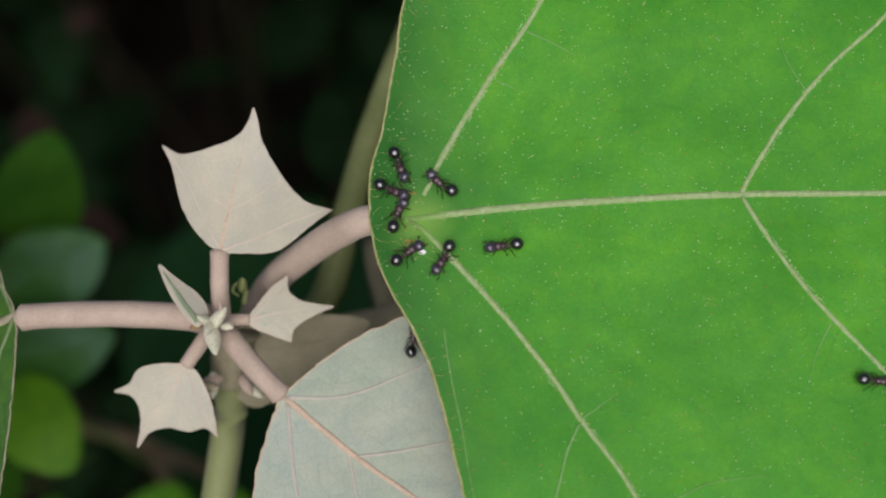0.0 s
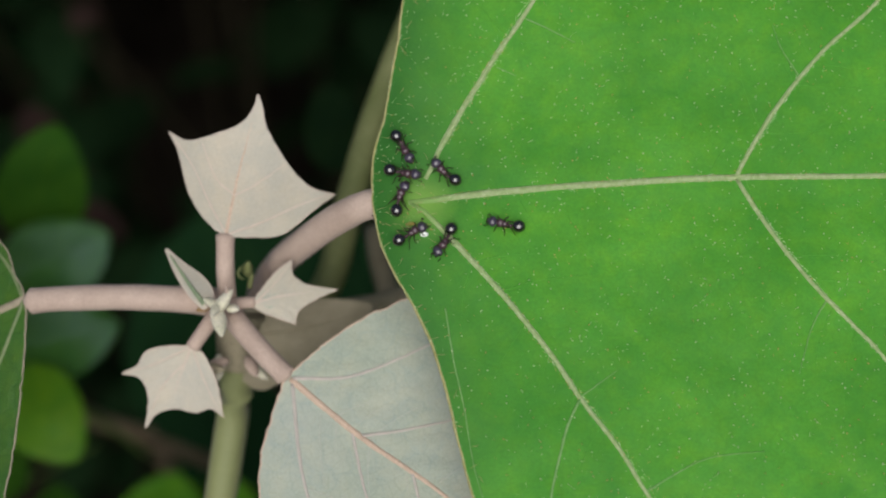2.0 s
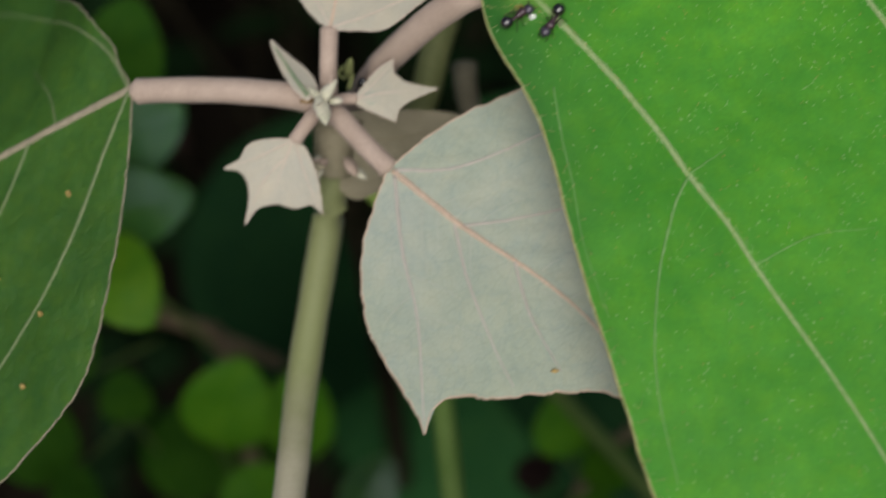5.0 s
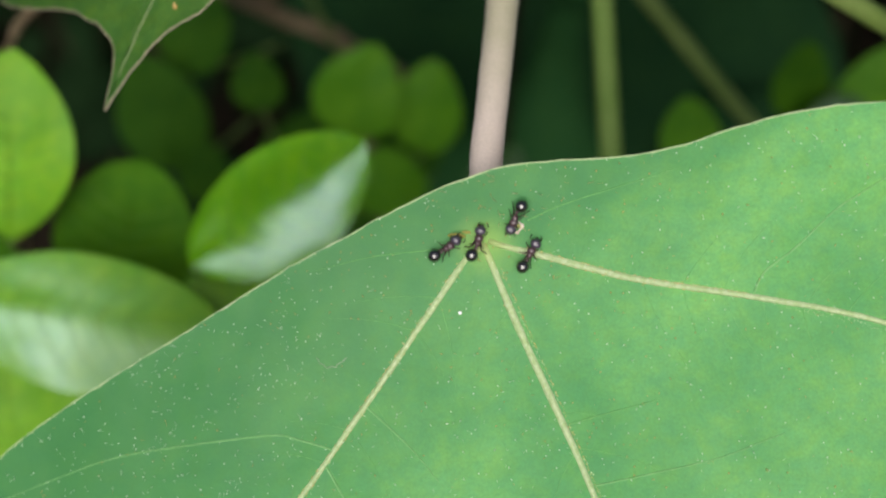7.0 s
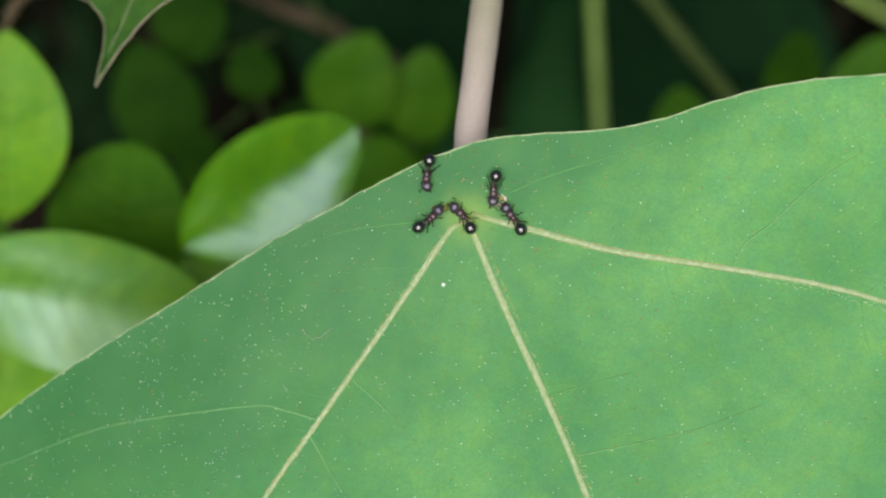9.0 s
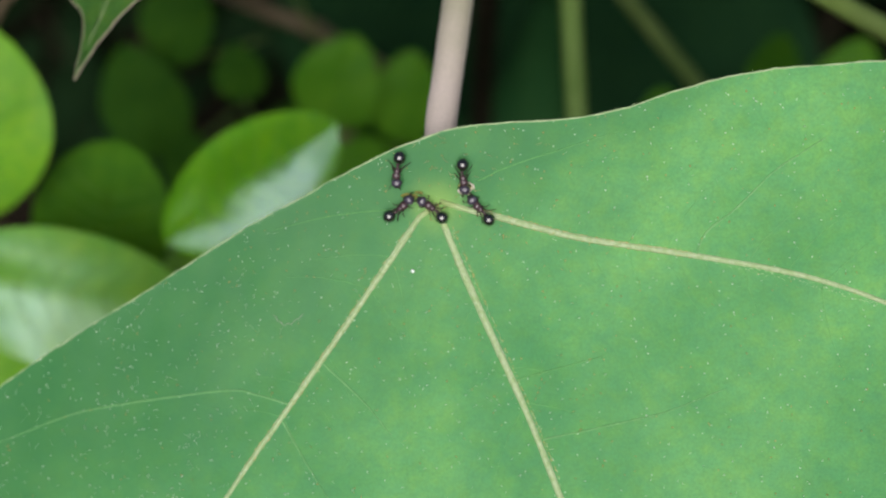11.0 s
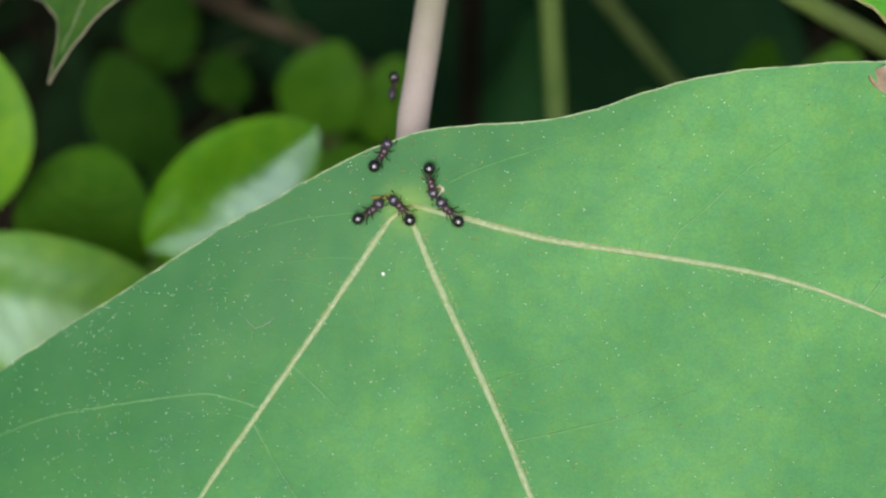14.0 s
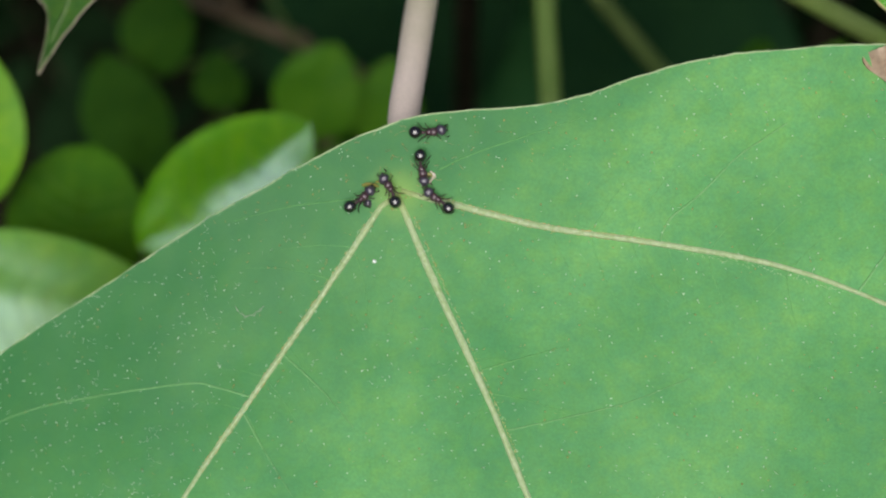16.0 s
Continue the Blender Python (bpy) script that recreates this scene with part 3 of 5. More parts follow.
# large bright leaf
OUT1 = [(-4.58, 30.49), (-5.19, 26.21), (-6.79, 15.66), (-8.09, 10.18), (-8.5, 6.39), (-8.2, 2.6), (-7.28, -1.52), (-5.77, -4.93), (-3.97, -7.92), (-1.98, -11.5),
        (-0.58, -14.67), (0.61, -18.53), (2.68, -26.78), (5.32, -35.59), (8.24, -44.74), (10.56, -52.54), (12.89, -58.54), (14.77, -61.92), (16.8, -62.21), (20.16, -63.55), (23.96, -66.91),
        (32.07, -70.25), (47.66, -65.47), (68.83, -67.39), (94.7, -53.9), (110.94, -28.35), (121.94, 7.99), (113.51, 45.75), (85.39, 73.38), (49.6, 83.22), (21.84, 77.33), (4.98, 61.56), (-2.48, 45.75)]
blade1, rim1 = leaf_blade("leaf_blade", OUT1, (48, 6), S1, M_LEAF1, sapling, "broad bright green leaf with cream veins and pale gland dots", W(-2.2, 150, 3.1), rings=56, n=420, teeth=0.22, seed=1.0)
margin(blade1, S1, rim1, 0.17, M_MARGIN)
for pts, r0, r1, mt in (
    ([(-4.0, 3.3), (-2.0, 3.5), (8.2, 4.8), (21.59, 5.89), (35.69, 6.7), (52.98, 7), (84.96, 7.99), (115.95, 7.99)], 0.52, 0.22, M_VEIN),
    ([(-1.9, 6.2), (-1.2, 7.6), (-0.3, 9.79), (2.7, 15.27), (6.79, 22.03), (10.57, 27.7), (13.96, 33.86), (23.89, 51.69), (33.77, 71.42)], 0.41, 0.15, M_VEIN),
    ([(-3.6, 3.2), (-2.0, 2.2), (3.49, -3.53), (8.16, -8.72), (13.29, -15.17), (16.53, -20.1), (20.63, -25.41), (24.25, -31.33), (32.76, -44.15), (42.04, -59.7)], 0.41, 0.15, M_VEIN),
    ([(35.79, 6.69), (37.08, 9.08), (39.96, 13.87), (44.23, 19.55), (48.5, 24.12), (54.06, 29.19), (65.73, 43.77), (75.54, 63.54)], 0.32, 0.12, M_VEIN),
    ([(35.79, 6.69), (40.03, -0.42), (44.4, -6.42), (48.67, -11), (53.49, -16.95), (64.34, -36.28), (71.2, -57.77)], 0.32, 0.12, M_VEIN),
    ([(16.43, -20), (15.03, -22.76), (14.12, -25.89), (12.84, -31.33), (12.12, -39.63), (12.7, -46.5), (14.51, -54.87)], 0.17, 0.06, M_VEIN_FINE),
    ([(10.37, 26.51), (12.97, 25.31), (16.37, 23.53)], 0.11, 0.05, M_VEIN_FINE),
    ([(6.69, 20.35), (9.19, 19.25)], 0.09, 0.04, M_VEIN_FINE),
    ([(16.33, -19.9), (20.81, -16.65)], 0.09, 0.03, M_VEIN_FINE),
    ([(0.61, -9.51), (1.7, -15.96), (2.88, -21.09), (4.23, -28.55), (6.88, -36.28)], 0.10, 0.04, M_VEIN_FINE),
    ([(45.75, -8.32), (43.69, -11.99), (42.1, -16.95)], 0.09, 0.03, M_VEIN_FINE),
    ([(23.77, -30.34), (30.57, -26.78), (37.49, -25.8)], 0.09, 0.03, M_VEIN_FINE),
    ([(43.93, 19.45), (41.92, 22.93), (40.91, 25.91)], 0.08, 0.03, M_VEIN_FINE),
):
    vein(blade1, S1, pts, r0, r1, mt)
MAIN1 = [([(0, 3.8), (21.6, 5.9), (35.7, 6.7), (60, 7.2)], 0.47, 0.34), ([(0.2, 10.6), (6.8, 22.0), (14, 33.8)], 0.42, 0.34), ([(0.5, -0.4), (8.2, -8.7), (16.6, -20), (25, -30.6)], 0.42, 0.32), ([(37.1, 9.1), (44.3, 19.5), (54, 29)], 0.3, 0.22), ([(38, 3), (44.6, -6.3), (54, -17)], 0.3, 0.22)]
vein_down(blade1, S1, MAIN1, rng)
vein_down(blade1, S1, MAIN1[:3], rng, (0.04, 0.09), 0.35, M_DOT_BROWN, (0.9, 1.25))
vein_down(blade1, S1, [([(q.x, q.y) for q in rim1[k:k + 24:3]], 0.2, 0.2) for k in range(0, 150, 21)], rng, (0.025, 0.06), 0.5)
veinlets(blade1, S1, MAIN1, rim1, rng, material=M_VEIN_DIM)
dots(blade1, S1, rim1, (-10, 80, -72, 60), 4200, 0.082, M_DOT, rng)
dots(blade1, S1, rim1, (-10, 80, -72, 60), 900, 0.085, M_DOT_BROWN, rng, "rust_dots")
edge_bases = [(p.x + 0.9 + abs(rng.gauss(0, 0.8)), p.y) for p in rim1[::2] if p.x < 20 and -60 < p.y < 34]
hairs(blade1, S1, edge_bases, 1.1, M_HAIR, rng)
hairs(blade1, S1, [q for q in [(-4 + rng.gauss(0, 2.5), 3 + rng.gauss(0, 4.5)) for _ in range(60)] if inside(q, rim1)], 0.8, M_HAIR, rng)

# lower leaf
OUT2 = [(-97.23, -130.86), (-92.09, -122.63), (-84.32, -115.59), (-75.01, -108.73), (-65.29, -101.79), (-55.99, -94.96), (-49.12, -90.59), (-42.4, -86.39), (-37.08, -83.31), (-33.81, -81.97), (-29.5, -80.29),
        (-22.96, -79.25), (-16.44, -78.31), (-10.06, -76.62), (-3.86, -74.11), (2.21, -72), (8.37, -70.72), (19.34, -69.17), (30.47, -68.81), (45.08, -71.08), (62.24, -82.28), (72, -108), (66, -140), (40, -172), (-8, -190), (-59.48, -178.08), (-92.85, -151.95)]
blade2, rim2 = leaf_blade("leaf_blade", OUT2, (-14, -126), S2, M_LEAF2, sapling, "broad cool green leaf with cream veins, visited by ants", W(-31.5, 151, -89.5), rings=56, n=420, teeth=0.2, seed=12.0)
margin(blade2, S2, rim2, 0.12, M_MARGIN_PALE)
for pts, r0, r1, mt in (
    ([(-32.14, -90.23), (-33.77, -91.51), (-38.2, -99.3), (-45.1, -111.3), (-49.49, -118.79), (-53.93, -126.44), (-65.5, -147.41), (-74.68, -162.36)], 0.45, 0.16, M_VEIN_LIGHT),
    ([(-32.08, -89.64), (-31.31, -90.92), (-27.15, -99.1), (-22.25, -107.8), (-18.15, -115.2), (-14.45, -122.6), (-5.35, -141), (5.65, -163), (10.65, -184)], 0.56, 0.20, M_VEIN_LIGHT),
    ([(-31.43, -89.34), (-28.95, -89.93), (-23.99, -90.72), (-14.01, -92.41), (-0.1, -93.4), (13, -94.7), (25.2, -97.7), (45, -105), (68, -114)], 0.48, 0.18, M_VEIN_LIGHT),
    ([(0.4, -93.4), (1.4, -90.4), (4.7, -87.2), (8.6, -82.5), (13.8, -78.3)], 0.12, 0.05, M_VEIN_WHITISH),
    ([(-27.0, -86.6), (-23.4, -84.6), (-18.6, -82.6), (-15.4, -81.3), (-10.3, -79.3)], 0.09, 0.04, M_VEIN_FAINT),
    ([(-48.3, -116.3), (-52.6, -115.5), (-56.6, -115.4), (-69.2, -118.3), (-76.6, -120.5), (-83.4, -123.7), (-91.9, -128.0)], 0.11, 0.05, M_VEIN_WHITISH),
    ([(-16.2, -117.6), (-10.2, -115.8), (-2.2, -113.1), (5.5, -109.4)], 0.09, 0.03, M_VEIN_WHITISH),
    ([(-20, -110.6), (-14.8, -108.6), (-9.4, -106.6)], 0.08, 0.03, M_VEIN_FAINT),
    ([(-35.6, -90.6), (-39.7, -91.3), (-45.2, -92.4), (-52.0, -94.6)], 0.08, 0.03, M_VEIN_FAINT),
    ([(-44.6, -110.7), (-39, -115), (-35, -119)], 0.09, 0.03, M_VEIN_WHITISH),
    ([(-48.99, -118.39), (-45.5, -123.4), (-42, -128)], 0.10, 0.03, M_VEIN_WHITISH),
    ([(24.4, -97.5), (27, -93), (30.31, -86.13)], 0.13, 0.05, M_VEIN_WHITISH),
):
    vein(blade2, S2, pts, r0, r1, mt)
MAIN2 = [([(-34.5, -92.5), (-45.1, -111.2), (-54, -126.4)], 0.36, 0.28), ([(-30, -92.6), (-21.9, -107.6), (-14.1, -122.4), (-10, -140)], 0.42, 0.3), ([(-27, -90.2), (-14, -92.4), (-0.1, -93.4), (25.2, -97.7)], 0.36, 0.28)]
vein_down(blade2, S2, MAIN2, rng)
vein_down(blade2, S2, [(line[:3], r0, r1) for line, r0, r1 in MAIN2], rng, (0.05, 0.11), 0.7, M_DOT_BROWN, (0.9, 1.3))
vein_down(blade2, S2, [([(q.x, q.y) for q in rim2[k:k + 24:3]], 0.2, 0.2) for k in range(0, 168, 21)], rng, (0.025, 0.05), 0.25)
veinlets(blade2, S2, MAIN2, rim2, rng, material=M_VEIN_FAINT)
dots(blade2, S2, rim2, (-98, 60, -150, -68), 2300, 0.082, M_DOT_PALE, rng, where=lambda x, u: 1.1 if x < -52 else (0.45 if x < -18 else 0.3))
dots(blade2, S2, rim2, (-98, 60, -150, -68), 900, 0.085, M_DOT_BROWN, rng, "rust_dots", where=lambda x, u: 1.0 if u > -104 - 0.4 * (x + 40) and x < -10 else 0.3)
hairs(blade2, S2, [q for q in [(-32 + rng.gauss(0, 5.5), -85 + rng.gauss(0, 3.0)) for _ in range(36)] if inside(q, rim2)], 0.7, M_HAIR, rng)
S_DRY = lambda x, u: S2(x, u) - 0.45 - 0.35 * math.sin(2.1 * x + 1.3 * u) - 0.12 * (x - 23.4)
OUT_DRY = [(x - 2.0, u - 0.7) for x, u in ((23.3, -69.8), (24.6, -68.8), (26.4, -68.1), (29.0, -67.9), (32.5, -68.4), (34.0, -72.0), (32.0, -75.6), (29.4, -75.0), (27.6, -73.4), (25.6, -71.8), (24.0, -70.9))]
leaf_blade("dry_scrap", OUT_DRY, (26.6, -72.1), S_DRY, M_DRY, blade2, "curled dry brown scrap of leaf edge", W(28, 149, -71), rings=10, n=90, teeth=0.18, thick=0.2, seed=70.0)
bm = bmesh.new()
ball(bm, W(-34.1, S2(-34.1, -98.3) - 0.1, -98.3), (0.00026, 0.00022, 0.00032))
part("white_speck", bm, M_NECTAR, blade2, "white speck")

bm = bmesh.new()
thread = smooth_line([(-51.2, -105.3, 0), (-50.0, -106.3, 0), (-48.8, -106.1, 0), (-47.4, -104.9, 0)], 14)
tube(bm, [W(q.x, S2(q.x, q.y) - 0.06, q.y + 0.15 * math.sin(k * 2.2)) for k, q in enumerate(thread)], 0.000035, 4)
part("white_thread", bm, M_VEIN_PALE, blade2, "fine white scratch")

# dark leaf on the far side of the rosette
OUT3 = [(-57.9, -0.4), (-54.8, -5.0), (-53.0, -8.8), (-52.5, -14), (-52.9, -22), (-54.0, -32.4), (-55.3, -40.5), (-57.8, -47.5), (-62.6, -53.5), (-66.5, -57.6), (-69.7, -60.6), (-71.4, -62.6), (-76.1, -65.1),
        (-80.8, -69.8), (-84.6, -75.6), (-84.7, -75.4), (-84.3, -70), (-84.9, -66.4), (-89.0, -63.0), (-95, -61), (-110, -58), (-132, -44), (-138, -16), (-118, 8), (-88, 15), (-68, 8)]
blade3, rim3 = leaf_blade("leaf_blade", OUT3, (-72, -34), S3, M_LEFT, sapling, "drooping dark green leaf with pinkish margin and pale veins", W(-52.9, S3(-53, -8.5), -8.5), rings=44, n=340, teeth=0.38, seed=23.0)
margin(blade3, S3, rim3, 0.12, M_EDGE_DARK)
for pts, r0, r1 in (
    ([(-52.6, -8.2), (-60.4, -11.3), (-68.8, -14.8), (-80.3, -19.6), (-100, -27), (-122, -30)], 0.62, 0.18),
    ([(-53.2, -8.6), (-57.1, -19.4), (-60.6, -28.8), (-64.2, -36.0), (-68.7, -43.3), (-74.1, -51.4), (-79.0, -61.0), (-83.2, -71)], 0.30, 0.10),
    ([(-68.0, -14.5), (-72.7, -26.7), (-78.1, -36.4), (-84.7, -44.7), (-92, -54)], 0.22, 0.07),
    ([(-79.6, -19.4), (-82.8, -26.1), (-86.1, -30.7), (-96, -42)], 0.18, 0.06),
    ([(-53.2, -8.4), (-58, -2), (-70, 5), (-86, 10)], 0.26, 0.08),
    ([(-63.8, -12.7), (-66, -8), (-71, -3)], 0.16, 0.05),
):
    vein(blade3, S3, pts, r0, r1, M_EDGE_DARK if r0 > 0.4 else M_VEIN_LEFT)
bm = bmesh.new()
for x, u in ((-65.7, -46.9), (-63.8, -37.6), (-75.2, -61.8), (-61, -22), (-71, -33)):
    ball(bm, W(x, S3(x, u) - 0.1, u), (0.00033, 0.0002, 0.0009), u=8, v=6)
part("rust_spots", bm, M_DOT_BROWN, blade3, "small rusty spots")

# pale young leaf
OUT4 = [(-19.2, -18), (-20.4, -20.54), (-21.71, -24.99), (-22.42, -30.08), (-21.61, -37.23), (-19.3, -42.07), (-16.5, -46.1), (-14.61, -49.3), (-13.91, -50.9), (-13.81, -50.8), (-13.02, -48.11), (-10.36, -46.43), (-5.68, -46.55), (0.38, -45.8), (7.01, -45.35), (11.39, -45.19),
        (16.95, -33.19), (15.43, -19.41), (7.07, -8.49), (-1.43, -7.06), (-5.84, -8.67), (-10.02, -10.61), (-15.42, -14.39)]
blade4, rim4 = leaf_blade("leaf_blade", OUT4, (-6, -30), S4, M_PALE, sapling, "pale grey-green downy young leaf with toothed edge", W(-19, 158.9, -18.3), rings=36, n=340, teeth=0.32, thick=0.22, seed=31.0)
margin(blade4, S4, rim4, 0.15, M_VEIN_PINK)
for pts, r0, r1 in (
    ([(-19, -18.3), (-9.8, -25.47), (-0.8, -31.32), (5.85, -36.81), (10.92, -43.26)], 0.52, 0.10),
    ([(-18.7, -18.91), (-17.4, -28.52), (-15.21, -37.13), (-14.01, -49.5)], 0.28, 0.10),
    ([(-10.98, -24.65), (-9.11, -32.1), (-5.69, -40.44), (-3.27, -45.09)], 0.22, 0.08),
    ([(-3.3, -29.79), (-1.36, -36.29), (2.47, -43.18)], 0.20, 0.07),
    ([(-18.7, -18.22), (-11.08, -17.84), (-2.37, -14.3), (3.32, -11.18)], 0.26, 0.09),
    ([(-9.8, -25.28), (-4.27, -24.47), (3.36, -22.79), (9.91, -21.1)], 0.20, 0.07),
):
    vein(blade4, S4, pts, r0, r1, M_VEIN_PINK if r0 > 0.3 else M_VEIN_LILAC)
veinlets(blade4, S4, [([(-17, -20), (-9.5, -25), (-0.4, -30.5), (6, -35.5)], 0.3, 0.1), ([(-18, -24), (-16.6, -32), (-14.6, -42)], 0.2, 0.1)], rim4, rng, (4, 9), 2.2, M_VEIN_PALE)
bm = bmesh.new()
ball(bm, W(1.7, S4(1.7, -43.1) - 0.1, -43.1), (0.0005, 0.0002, 0.0004), u=8, v=6)
part("rust_spots", bm, M_DOT_BROWN, blade4, "small rusty spot")

# small folded leaves of the tip
S5 = lambda x, u: 158.5 - 0.10 * (u) + 0.022 * (x + 27.6 - 0.24 * u) ** 2 * 0.5
S5 = pleated(S5, (-27.6, 0.0), (4.2, 17.7), 3.0, 0.065)
OUT5 = [(-27.6, 0.0), (-30.1, 1.9), (-32.2, 5.1), (-33.4, 9.3), (-33.9, 11.1), (-35.0, 13.1), (-34.9, 13.1), (-32.4, 12.0), (-28.2, 13.0), (-25.4, 14.3), (-24.0, 16.1), (-23.5, 17.7), (-23.4, 17.7), (-22.9, 16.1), (-22.4, 13.7), (-20.4, 10.1),
        (-18.2, 7.3), (-16.4, 6.0), (-13.9, 5.4), (-13.9, 5.3), (-16.4, 3.4), (-18.8, 1.3), (-20.9, 0.0), (-24.4, -0.2)]
blade5, rim5 = leaf_blade("bud_leaf", OUT5, (-25.6, 6.4), S5, M_BUD, sapling, "small cream three-pointed young leaf", W(-27.6, 158.5, 0), rings=40, n=280, teeth=0.10, thick=0.3, seed=40.0)
margin(blade5, S5, rim5, 0.11, M_VEIN_BUD)
for pts, r in (([(-27.5, -0.1), (-26.3, 6), (-24.8, 12), (-23.5, 17.2)], 0.30), ([(-27.5, 0.1), (-29.6, 4), (-32, 9), (-34.6, 12.7)], 0.12), ([(-27.4, 0.0), (-23, 1.6), (-18, 4.0), (-14.6, 5.3)], 0.16),
               ([(-26.5, 5), (-24, 6.2), (-20, 9)], 0.10), ([(-26.4, 5), (-28.8, 7.2), (-30.6, 11.6)], 0.10)):
    vein(blade5, S5, pts, r, 0.07, M_VEIN_PINK if r > 0.25 else M_VEIN_BUD, lift=-0.07)
S6 = lambda x, u: 161.5 + 0.16 * (x + 24) + 0.03 * (u + 8.2 - 0.1 * (x + 24)) ** 2
S6 = pleated(S6, (-24.3, -8.5), (10, 1.7), 2.0, 0.05)
OUT6 = [(-24.3, -8.5), (-22.9, -6.3), (-21.5, -4.5), (-19.7, -3.0), (-19.6, -3.0), (-19.4, -4.8), (-17.9, -6.0), (-15.6, -6.5), (-13.8, -6.7), (-13.8, -6.8), (-16.4, -8.0), (-18.5, -9.5), (-19.0, -11.2), (-19.1, -11.2), (-21.4, -10.4), (-23.6, -9.5)]
blade6, rim6 = leaf_blade("bud_leaf", OUT6, (-20.4, -7.6), S6, M_BUD, sapling, "tiny cream bud leaf with drawn-out points", W(-24, 161.5, -8.5), rings=18, n=180, teeth=0.08, thick=0.3, seed=44.0)
margin(blade6, S6, rim6, 0.11, M_VEIN_BUD)
vein(blade6, S6, [(-24.2, -8.6), (-20.5, -7.6), (-14.6, -6.8)], 0.22, 0.07, M_VEIN_BUD, lift=-0.07)
vein(blade6, S6, [(-23.0, -8.0), (-20.2, -6.9), (-17.6, -6.3)], 0.34, 0.10, M_PALE, lift=-0.16)
vein(blade6, S6, [(-22.8, -9.0), (-20.8, -9.2), (-19.4, -10.4)], 0.28, 0.08, M_PALE, lift=-0.13)
vein(blade6, S6, [(-24.0, -8.5), (-21.6, -6), (-19.8, -3.6)], 0.13, 0.05, M_VEIN_BUD, lift=-0.07)
S7 = lambda x, u: 160.5 - 0.35 * (u + 14.5) + 0.02 * (x + 33.5) ** 2
S7 = pleated(S7, (-32.2, -14.3), (-3, -8), 2.2, 0.05)
OUT7 = [(-32.2, -14.3), (-35.5, -14.3), (-37.9, -15.0), (-39.3, -16.8), (-41.2, -17.7), (-41.2, -17.9), (-39.3, -18.2), (-38.2, -19.6), (-38.0, -21.8), (-38.6, -24.7), (-38.4, -24.7), (-37.0, -23.0), (-34.5, -22.3), (-32.0, -22.8), (-29.9, -22.3), (-28.5, -23.3), (-28.4, -23.2), (-28.9, -19.5), (-29.8, -16.7), (-30.8, -15.0)]
blade7, rim7 = leaf_blade("bud_leaf", OUT7, (-33.6, -18.6), S7, M_BUD, sapling, "small cream young leaf curled at its points", W(-32, 160.5, -14.3), rings=20, n=220, teeth=0.10, thick=0.3, seed=48.0)
margin(blade7, S7, rim7, 0.11, M_VEIN_BUD)
for pts, r in (([(-32.0, -14.2), (-33.8, -18.5), (-35.2, -22)], 0.22), ([(-32.0, -14.3), (-36.5, -16.4), (-40.6, -17.7)], 0.13), ([(-31.9, -14.3), (-30.6, -18.5), (-28.9, -22.6)], 0.13), ([(-33, -16.5), (-36, -19.5), (-38.3, -24)], 0.11)):
    vein(blade7, S7, pts, r, 0.06, M_VEIN_BUD, lift=-0.07)
S8 = lambda x, u: 158.0 + 0.8 * abs(-0.820 * (x + 35.04) + -0.572 * (u + 1.88))
OUT8 = [(-35.0, -1.9), (-34.0, -2.7), (-32.6, -3.8), (-30.8, -5.1), (-29.5, -6.6), (-29.1, -8.2), (-30.0, -9.5), (-31.3, -8.6), (-32.6, -7.1), (-33.8, -5.1), (-34.6, -3.3)]
blade8, rim8 = leaf_blade("bud_leaf", OUT8, (-31.7, -6.5), S8, M_BUD, sapling, "folded cream bud leaf, grey-green along its crease", W(-30, 159, -7.5), rings=14, n=120, thick=0.3, seed=52.0)
margin(blade8, S8, rim8, 0.12, M_VEIN_BUD)
vein(blade8, S8, [(-30.0, -8.9), (-31.7, -6.7), (-33.3, -4.4), (-34.5, -2.7)], 0.34, 0.10, M_STIPULE)

# broad papery bract under the tip
S9 = lambda x, u: 171 + 0.25 * (x + 27) - 0.15 * (u + 12) + 0.03 * (u + 13) ** 2
OUT9 = [(-29.5, -11), (-27, -8.8), (-22, -8.0), (-15, -7.6), (-9.8, -8.4), (-12.4, -11.6), (-17, -14.4), (-20.4, -17.6), (-22.7, -19.4), (-25.2, -20.2), (-27.2, -19.0), (-28.9, -16.8), (-29.6, -13.5)]
blade9, rim9 = leaf_blade("bract", OUT9, (-23.5, -13), S9, M_BRACT, sapling, "broad papery tan bract", W(-28, 171, -12), rings=20, n=160, teeth=0.12, thick=0.4, seed=60.0)
margin(blade9, S9, rim9, 0.11, M_TAN)
vein(blade9, S9, [(-28.6, -13.2), (-22, -12.2), (-15, -10.6), (-11.2, -9.4)], 0.30, 0.08, M_TAN)

# tip buds
def tip_bud(a, b, r, mt):
    bm = bmesh.new()
    line = [W(*(Vector(a).lerp(Vector(b), i / 9))) for i in range(10)]
    tube(bm, line, [r / 1000 * max(0.06, math.sin(math.pi * (0.12 + 0.86 * i / 9)) ** 0.8) for i in range(10)], 10, 0.7)
    part("bud", bm, mt, sapling)


M_TIP = plain_mat("tip_bud", (0.50, 0.49, 0.36), (0.66, 0.62, 0.50), rough=0.85, big=500, fine=2600, sheen=0.25)
tip_bud((-29.3, 160, -10.2), (-26.2, 156.5, -7.2), 1.15, M_TIP)
tip_bud((-28.6, 159, -9.0), (-27.3, 156.0, -13.0), 1.05, M_TIP)
tip_bud((-28.0, 160, -9.4), (-29.8, 156.5, -8.3), 0.85, M_TIP)
tip_bud((-27.4, 160, -9.2), (-25.6, 158, -9.6), 0.8, M_TIP)
